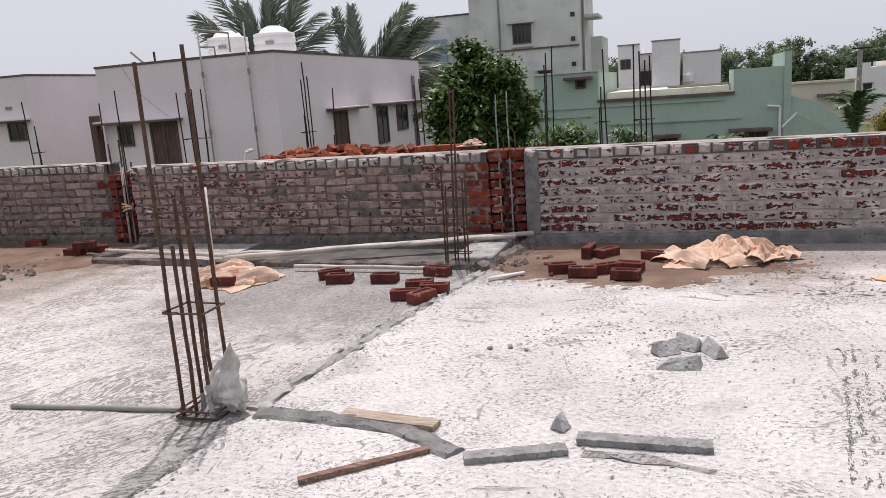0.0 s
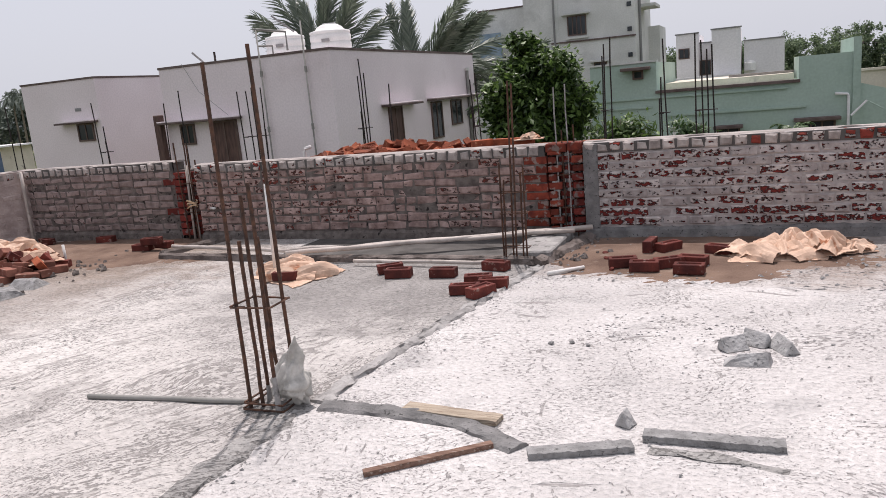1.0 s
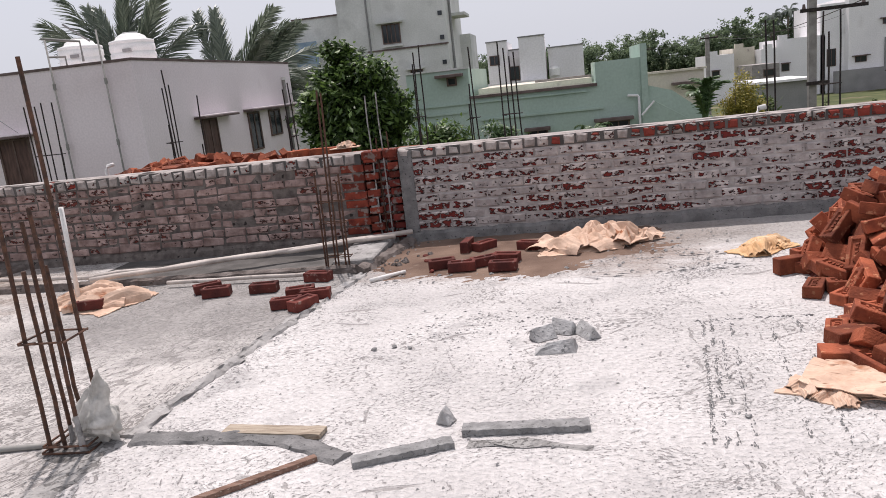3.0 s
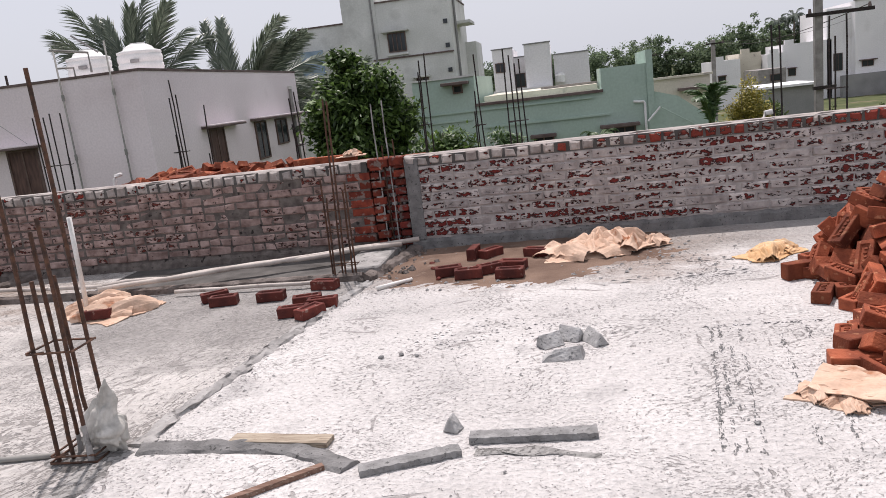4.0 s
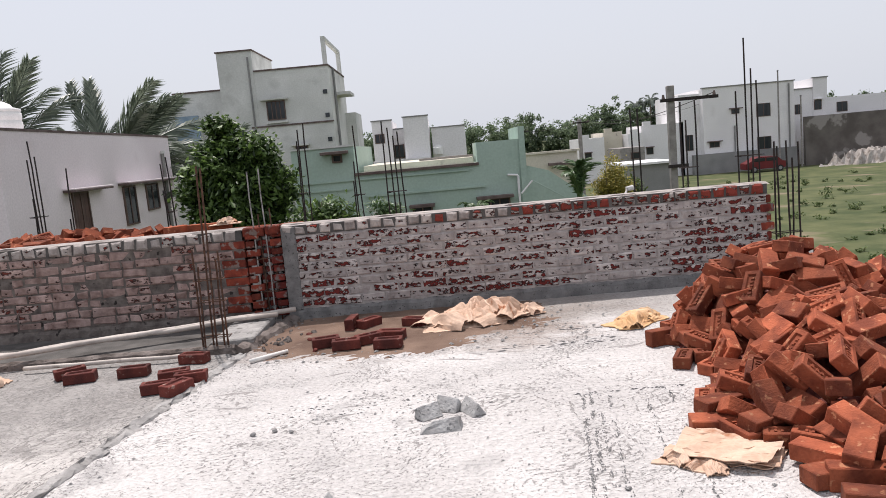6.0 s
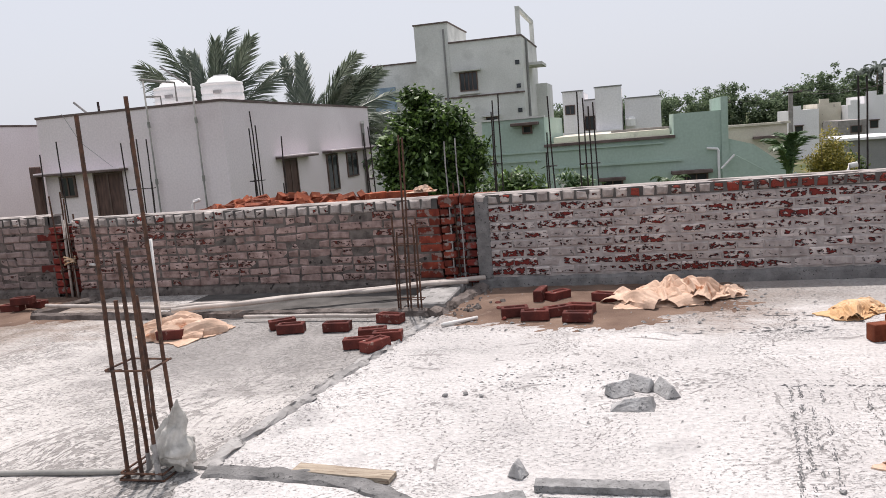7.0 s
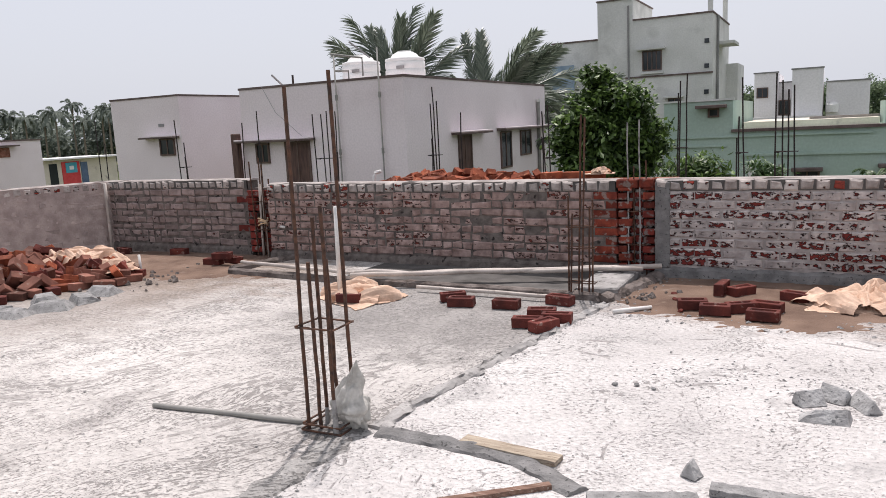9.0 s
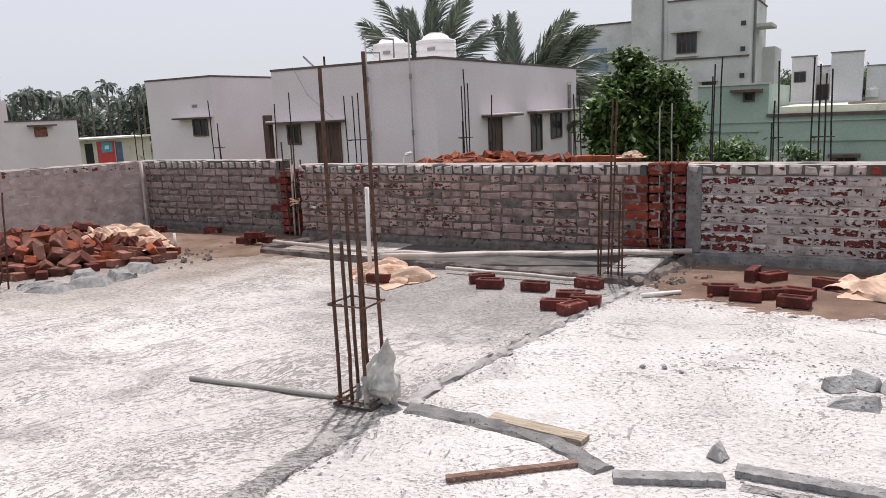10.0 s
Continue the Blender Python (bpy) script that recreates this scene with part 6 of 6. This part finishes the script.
part("sunshade", box(-40.0, -39.6, 24.3, 25.8, 1.57, 1.65), M_CAPDARK, lh)
sh = thing("shop", "low shop with colourful painted front", "shop")
part("wall", box(-59, -55, 37.4, 44.3, GROUND, 0.35), M_CREAM, sh)
part("roof", box(-59.2, -54.4, 37.2, 44.4, 0.35, 0.48), M_WHITE, sh)
part("opening", box(-55, -54.96, 37.95, 38.65, -1.9, 0.05), M_GLASS, sh)
part("painted_board", box(-55, -54.95, 39.05, 40.66, -2.6, 0.15), M_POSTER_RED, sh, "red painted front board")
part("poster", box(-54.949, -54.92, 39.38, 40.4, -0.75, 0.08), M_POSTER, sh, "teal painted sign board")
part("poster_mark", box(-54.919, -54.91, 39.7, 40.1, -0.5, -0.2), M_WHITE, sh, "pale mark on the sign board")
part("door", box(-55, -54.95, 40.78, 41.4, -2.6, 0.05), M_BLUEDOOR, sh)

# power poles
def power_pole(x, y, top, arm0, arm1, arm_z, w=0.09):
    p = thing("power_pole", "square concrete power pole with steel cross-arm", "power pole")
    part("pole", box(x - w, x + w, y - w, y + w, GROUND, top, 0.015), M_POLE, p)
    part("cross_arm", box(arm0, arm1, y - w - 0.06, y - w - 0.001, arm_z - 0.045, arm_z + 0.045, m=Matrix()), M_REBAR_FAR, p)
    for k in range(2):
        xx = arm0 + (arm1 - arm0) * (0.06 + 0.88 * k)
        part("insulator", tube([(xx, y - w, arm_z + 0.04), (xx, y - w, arm_z + 0.16)], [0.05, 0.03], 8), M_CAPDARK, p)
    return p


pp = power_pole(6.63, 21.0, 2.68, 6.31, 7.92, 2.28, 0.095)
part("clamp", box(6.45, 7.0, 20.8, 20.9, 0.40, 0.49), M_REBAR_FAR, pp)
power_pole(10.5, 55.0, 2.75, 10.0, 11.2, 2.5, 0.13)
power_pole(8.0, 70.0, 2.6, 7.6, 8.5, 2.4, 0.12)
for k, (a, b, s) in enumerate((((10.9, 55.0, 2.6), (7.85, 21.0, 2.4), 0.5), ((10.5, 55.0, 2.6), (8.0, 70.0, 2.5), 0.3), ((10.9, 55.0, 2.6), (26.0, 74.0, 3.6), 0.5))):
    pts = [Vector(a).lerp(Vector(b), i / 14) - Vector((0, 0, s * 4 * (i / 14) * (1 - i / 14))) for i in range(15)]
    tagged(part("cable", tube(pts, 0.012, 4), M_REBAR_FAR), "thin sagging overhead power cable", "cable")

# parked car
car = thing("car", "small red hatchback parked by the wall", "car")
CAR = Matrix.Translation((30.95, 71.2, GROUND))
car_body = prism([(-1.95, 0.32), (1.9, 0.32), (1.98, 0.62), (1.9, 0.9), (1.5, 0.97), (1.0, 1.42), (-0.75, 1.46), (-1.6, 1.02), (-1.95, 0.9)], -0.78, 0.78)
bmesh.ops.transform(car_body, matrix=CAR @ pose(0, 0, 0, 90, 0, 0), verts=car_body.verts[:])
bmesh.ops.bevel(car_body, geom=car_body.edges[:], offset=0.05, segments=2, affect="EDGES")
part("body", car_body, M_RED, car)
for a, b in ((-1.2, -0.15), (-0.05, 0.95)):
    part("side_window", box(30.95 + a, 30.95 + b, 70.39, 70.44, GROUND + 1.02, GROUND + 1.34, 0.02), M_GLASS, car)
part("bumper", box(32.85, 32.98, 70.5, 71.9, GROUND + 0.35, GROUND + 0.6, 0.03), M_GREYWALL, car)
part("headlight", box(32.83, 32.95, 70.5, 70.75, GROUND + 0.68, GROUND + 0.85, 0.03), M_WHITE, car)
for x in (29.75, 32.2):
    w = part("wheel", tube([(x, 70.38, GROUND + 0.29), (x, 70.62, GROUND + 0.29)], 0.29, 16), M_TYRE, car)
    part("rim", tube([(x, 70.36, GROUND + 0.29), (x, 70.38, GROUND + 0.29)], 0.17, 12), M_GREYWALL, w)


# ---- plants ----
def frond(length, droop, material, seed, leaflets=46, width=0.42, lift=0.6, blade=0.0075):
    """A palm frond along +x: an arching rib with hanging leaflets."""
    rnd = random.Random(seed)
    rib = []
    for i in range(15):
        f = i / 14
        rib.append(Vector((length * (f - 0.18 * droop * f ** 3), 0, length * (lift * f - droop * f ** 2.2))))
    bm = tube(rib, [0.03 * (1 - 0.9 * i / 14) + 0.004 for i in range(15)], 5)
    for k in range(leaflets):
        f = 0.12 + 0.87 * k / leaflets
        i = min(13, int(f * 14))
        p = rib[i].lerp(rib[i + 1], f * 14 - i)
        d = (rib[i + 1] - rib[i]).normalized()
        ln = width * length * 0.6 * (math.sin(math.pi * min(1, 0.2 + f * 0.72)) ** 0.7) * rnd.uniform(0.75, 1.1)
        for s in (-1, 1):
            out = (Vector((0, s, 0)) * 0.42 + d * 0.8 + Vector((0, 0, rnd.uniform(-0.4, 0.1)))).normalized()
            w = d.cross(out).cross(out).normalized() * blade * length
            mid_p = p + out * ln * 0.5 + Vector((0, 0, -0.05 * ln))
            tip = p + out * ln * 0.92 + Vector((0, 0, -0.42 * ln))
            q = [bm.verts.new(x) for x in (p - w * 0.5, p + w * 0.5, mid_p + w, tip, mid_p - w)]
            bm.faces.new((q[0], q[1], q[2], q[4]))
            bm.faces.new((q[4], q[2], q[3]))
    return mesh_of("frond", bm, material)


FRONDS = [frond(3.0, d, M_PALM, 60 + k, 64, 0.44, 0.12, 0.0065) for k, d in enumerate((0.16, 0.22, 0.32, 0.44, 0.56))]


def coconut_palm(x, y, z, size, spread, seed, lean=0.4, limp=0):
    """spread: how far each frond leans from upright, in degrees, to +x or to -x; limp fronds on the +x side hang more."""
    t = thing("coconut_palm", "coconut palm with feathery wind-blown fronds", "palm tree", "coconut palms")
    rnd = random.Random(seed)
    pts = [Vector((x - lean * (1 - i / 8) ** 2, y, GROUND + (z - GROUND) * i / 8)) for i in range(9)]
    part("trunk", tube(pts, [0.2 - 0.07 * i / 8 for i in range(9)], 10), M_BARK, t, smooth=True)
    for k, a in enumerate(spread):
        ob = new("frond", FRONDS[min(4, int(abs(a) / 20) + rnd.randrange(2) + (limp if a > 0 else 0))])
        ob.parent = t
        side = (0 if a >= 0 else 180) + rnd.uniform(-22, 22)
        q = size * rnd.uniform(0.85, 1.08)
        ob.matrix_local = Matrix.Translation((x, y, z)) @ pose(0, 0, 0, 0, 0, side) @ pose(0, 0, 0, rnd.choice((-1, 1)) * rnd.uniform(40, 75), abs(a) - 90 + 4, 0) @ Matrix.Diagonal((q, q, q, 1))
    return t


coconut_palm(-16.7, 28.0, 2.0, 1.52, (-38, -28, -19, -11, -4, 1, 7, 14, 22, 31, 42), 1)
coconut_palm(-12.4, 28.0, 1.5, 1.45, (-15, -1, -80, 20, 25, 30, 36, 46, 56, 66, 78, -80), 2, -0.3, 2)
coconut_palm(-13.7, 30.0, 2.0, 0.75, (-70, -48, -30, -12, 6, 22, 40, 58, 75), 3)
coconut_palm(-7.6, 25.8, 0.9, 0.8, (-75, -50, -25, 20, 45, 65, 85, 100), 7, 0.4)


def broad_tree(name, label, x, y, base, centre_z, radii, count, size, seed, material, clumps=60, hollow=0.45, trunk=0.16):
    t = thing(name, label, "tree" if "tree" in name else "bush")
    bm = tube([(x, y, base), (x + 0.05, y, base + (centre_z - base) * 0.5), (x, y + 0.03, centre_z)], [trunk, trunk * 0.8, trunk * 0.4], 8)
    rnd = random.Random(seed)
    for k in range(9):
        a = k * 2.4
        r = rnd.uniform(0.5, 0.8)
        tube([(x, y, centre_z - radii[2] * rnd.uniform(0.3, 0.9)), (x + radii[0] * r * math.cos(a) * 0.6, y + radii[1] * r * math.sin(a) * 0.6, centre_z - 0.1), (x + radii[0] * r * math.cos(a), y + radii[1] * r * math.sin(a), centre_z + radii[2] * rnd.uniform(0, 0.6))], [trunk * 0.4, trunk * 0.25, trunk * 0.1], 5, bm)
    part("trunk", bm, M_BARK, t)
    vs, fs = leaf_cloud((x, y, centre_z), radii, count, size, seed, clumps, hollow)
    crown = new("crown", mesh_from("crown", vs, fs, material))
    crown.parent = t
    return t


mango = broad_tree("mango_tree", "dense dark green broad-leaved tree", -4.65, 17.0, GROUND, 0.7, (1.2, 1.2, 1.55), 12000, 0.098, 3, M_LEAF, 110, 0.3)
for k, (x, z, radii, count) in enumerate(((-4.85, 1.95, (0.62, 0.6, 0.85), 5000), (-3.85, 1.0, (0.72, 0.8, 0.85), 5000), (-5.35, 1.0, (0.6, 0.7, 0.8), 3500), (-4.25, 1.75, (0.75, 0.7, 0.7), 4500))):
    vs, fs = leaf_cloud((x, 16.9, z), radii, int(count * 0.7), 0.098, 60 + k, 26, 0.3, 1.5)
    lobe = new("crown", mesh_from("crown", vs, fs, M_LEAF))
    lobe.parent = mango
broad_tree("bush", "dark green bush behind the parapet", -2.3, 14.5, GROUND, 0.35, (0.75, 0.6, 0.65), 1800, 0.08, 5, M_LEAF, 26, 0.3, 0.06)
broad_tree("bush", "light green bush behind the parapet", -1.15, 15.5, GROUND, 0.2, (0.5, 0.5, 0.55), 900, 0.07, 6, M_BANANA, 16, 0.3, 0.05)
broad_tree("bush", "yellow-green flowering bush by the pole", 3.75, 16.3, GROUND, 0.25, (0.55, 0.5, 0.8), 6500, 0.036, 8, M_YELLOW, 40, 0.3, 0.05)
broad_tree("bush", "grey-green bush in the field", 7.0, 28.0, GROUND, -0.6, (0.7, 0.8, 0.9), 1500, 0.08, 9, M_WEED, 30, 0.3, 0.05)
ban = thing("banana_plant", "banana plant with broad torn leaves", "plant")
BAN = frond(1.1, 0.75, M_BANANA, 90, 30, 0.42, 0.95, 0.022)
part("stem", tube([(2.98, 15.8, GROUND), (2.98, 15.8, 0.3)], [0.12, 0.06], 8), M_BANANA, ban)
for k in range(8):
    ob = new("leaf", BAN)
    ob.parent = ban
    ob.matrix_local = Matrix.Translation((2.98, 15.8, 0.15)) @ pose(0, 0, 0, 0, -62 + 16 * (k % 3), k * 47) @ Matrix.Diagonal((0.95, 1.1, 0.95, 1))
ban2 = thing("banana_plant", "small banana plant beside the green house", "plant")
part("stem", tube([(0.95, 20.5, GROUND), (0.95, 20.5, -0.2)], [0.1, 0.05], 8), M_BANANA, ban2)
for k in range(6):
    ob = new("leaf", BAN)
    ob.parent = ban2
    ob.matrix_local = Matrix.Translation((0.95, 20.5, -0.25)) @ pose(0, 0, 0, 0, -8 + 5 * (k % 3), k * 62) @ Matrix.Diagonal((0.55, 0.7, 0.55, 1))


def woods(name, label, clumps, size, count, seed, material):
    verts, faces = [], []
    for k, (x, y, top, r) in enumerate(clumps):
        mid_z = (top + GROUND) / 2
        v, f = leaf_cloud((x, y, mid_z), (r, r, (top - GROUND) / 2), count, size, seed + k, 46, 0.35, 1.4, 0.48)
        b = len(verts)
        verts += v
        faces += [tuple(i + b for i in q) for q in f]
    return tagged(new(name, mesh_from(name, verts, faces, material)), label, "trees", kind="stuff")


rnd = random.Random(19)
far_r = []
for k in range(110):
    x = -20 + 110 * k / 109
    top = 5.4 + 1.2 * noise.noise(Vector((x * 0.12, 0, 4))) + (1.3 if 22 < x < 36 else 0) + rnd.uniform(-0.9, 0.7)
    far_r.append((x + rnd.uniform(-1, 1), 108 + rnd.uniform(-6, 10), top, rnd.uniform(1.8, 3.0)))
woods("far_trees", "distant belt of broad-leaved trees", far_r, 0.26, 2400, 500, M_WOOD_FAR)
far_l = []
for k in range(80):
    a = radians(108 + 66 * k / 79)
    d = 150 + rnd.uniform(-10, 12)
    far_l.append((d * math.cos(a), d * math.sin(a), 8.4 + rnd.uniform(-1.4, 1.4), rnd.uniform(3.0, 4.6)))
woods("far_trees", "distant belt of trees below coconut palms", far_l, 0.6, 900, 700, M_PALM_HAZE)
FARF = [frond(3.0, d, M_PALM_HAZE, 160 + k, 24, 0.6, l, 0.03) for k, (d, l) in enumerate(((0.9, 0.7), (1.2, 0.5), (0.7, 1.0)))]


def far_palm(x, y, z, size, seed):
    t = thing("coconut_palm", "distant coconut palm, haze put into its leaf colour", "palm tree", "distant coconut palms")
    rnd = random.Random(seed)
    part("trunk", tube([(x, y, GROUND), (x + 0.3, y, z)], [0.2, 0.1], 6), M_BARK, t)
    for k in range(17):
        ob = new("frond", FARF[k % 3])
        ob.parent = t
        ob.matrix_local = Matrix.Translation((x + 0.3, y, z)) @ pose(0, 0, 0, 0, rnd.uniform(-20, 30), k * 21.2 + rnd.uniform(-10, 10)) @ Matrix.Diagonal((size, size, size, 1))


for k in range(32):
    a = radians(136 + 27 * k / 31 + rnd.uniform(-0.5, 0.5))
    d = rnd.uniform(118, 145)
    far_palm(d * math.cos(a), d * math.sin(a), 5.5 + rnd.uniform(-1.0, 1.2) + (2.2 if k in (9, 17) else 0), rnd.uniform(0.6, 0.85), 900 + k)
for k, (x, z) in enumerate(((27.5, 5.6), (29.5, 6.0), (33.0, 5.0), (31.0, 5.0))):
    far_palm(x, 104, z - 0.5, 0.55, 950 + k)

# weeds in the field
rnd = random.Random(41)
verts, faces = [], []
for k in range(700):
    d = 9 + 60 * rnd.random() ** 1.4
    a = radians(rnd.uniform(42, 80))
    x, y = d * math.cos(a), d * math.sin(a)
    if x < 4.3 or noise.noise(Vector((x * 0.25, y * 0.25, 3))) < -0.1:
        continue
    r = rnd.uniform(0.15, 0.55)
    v, f = leaf_cloud((x, y, GROUND + r * 0.3), (r, r, r * 0.5), 70, 0.045 + 0.0008 * d, 4000 + k, 7, 0.1, 1.8)
    b = len(verts)
    verts += v
    faces += [tuple(i + b for i in q) for q in f]
tagged(new("field_weeds", mesh_from("field_weeds", verts, faces, M_WEED)), "scattered green weeds and grass tufts", "grass", kind="stuff")

# ---- bricks of the parapets ----
# toothed clean ends where the wall stops
for k in range(8):
    z = BASE + COURSE * k
    part("brick", box(3.06 + 0.05 * (k % 2), 3.19 - 0.03 * (k % 2), 6.990, 7.205, z + 0.006, z + 0.08, 0.008), M_BRICK_SLOT if k % 3 else M_BRICK_RAW, right_wall)
for job in wall_jobs:
    lay_bricks(*job)
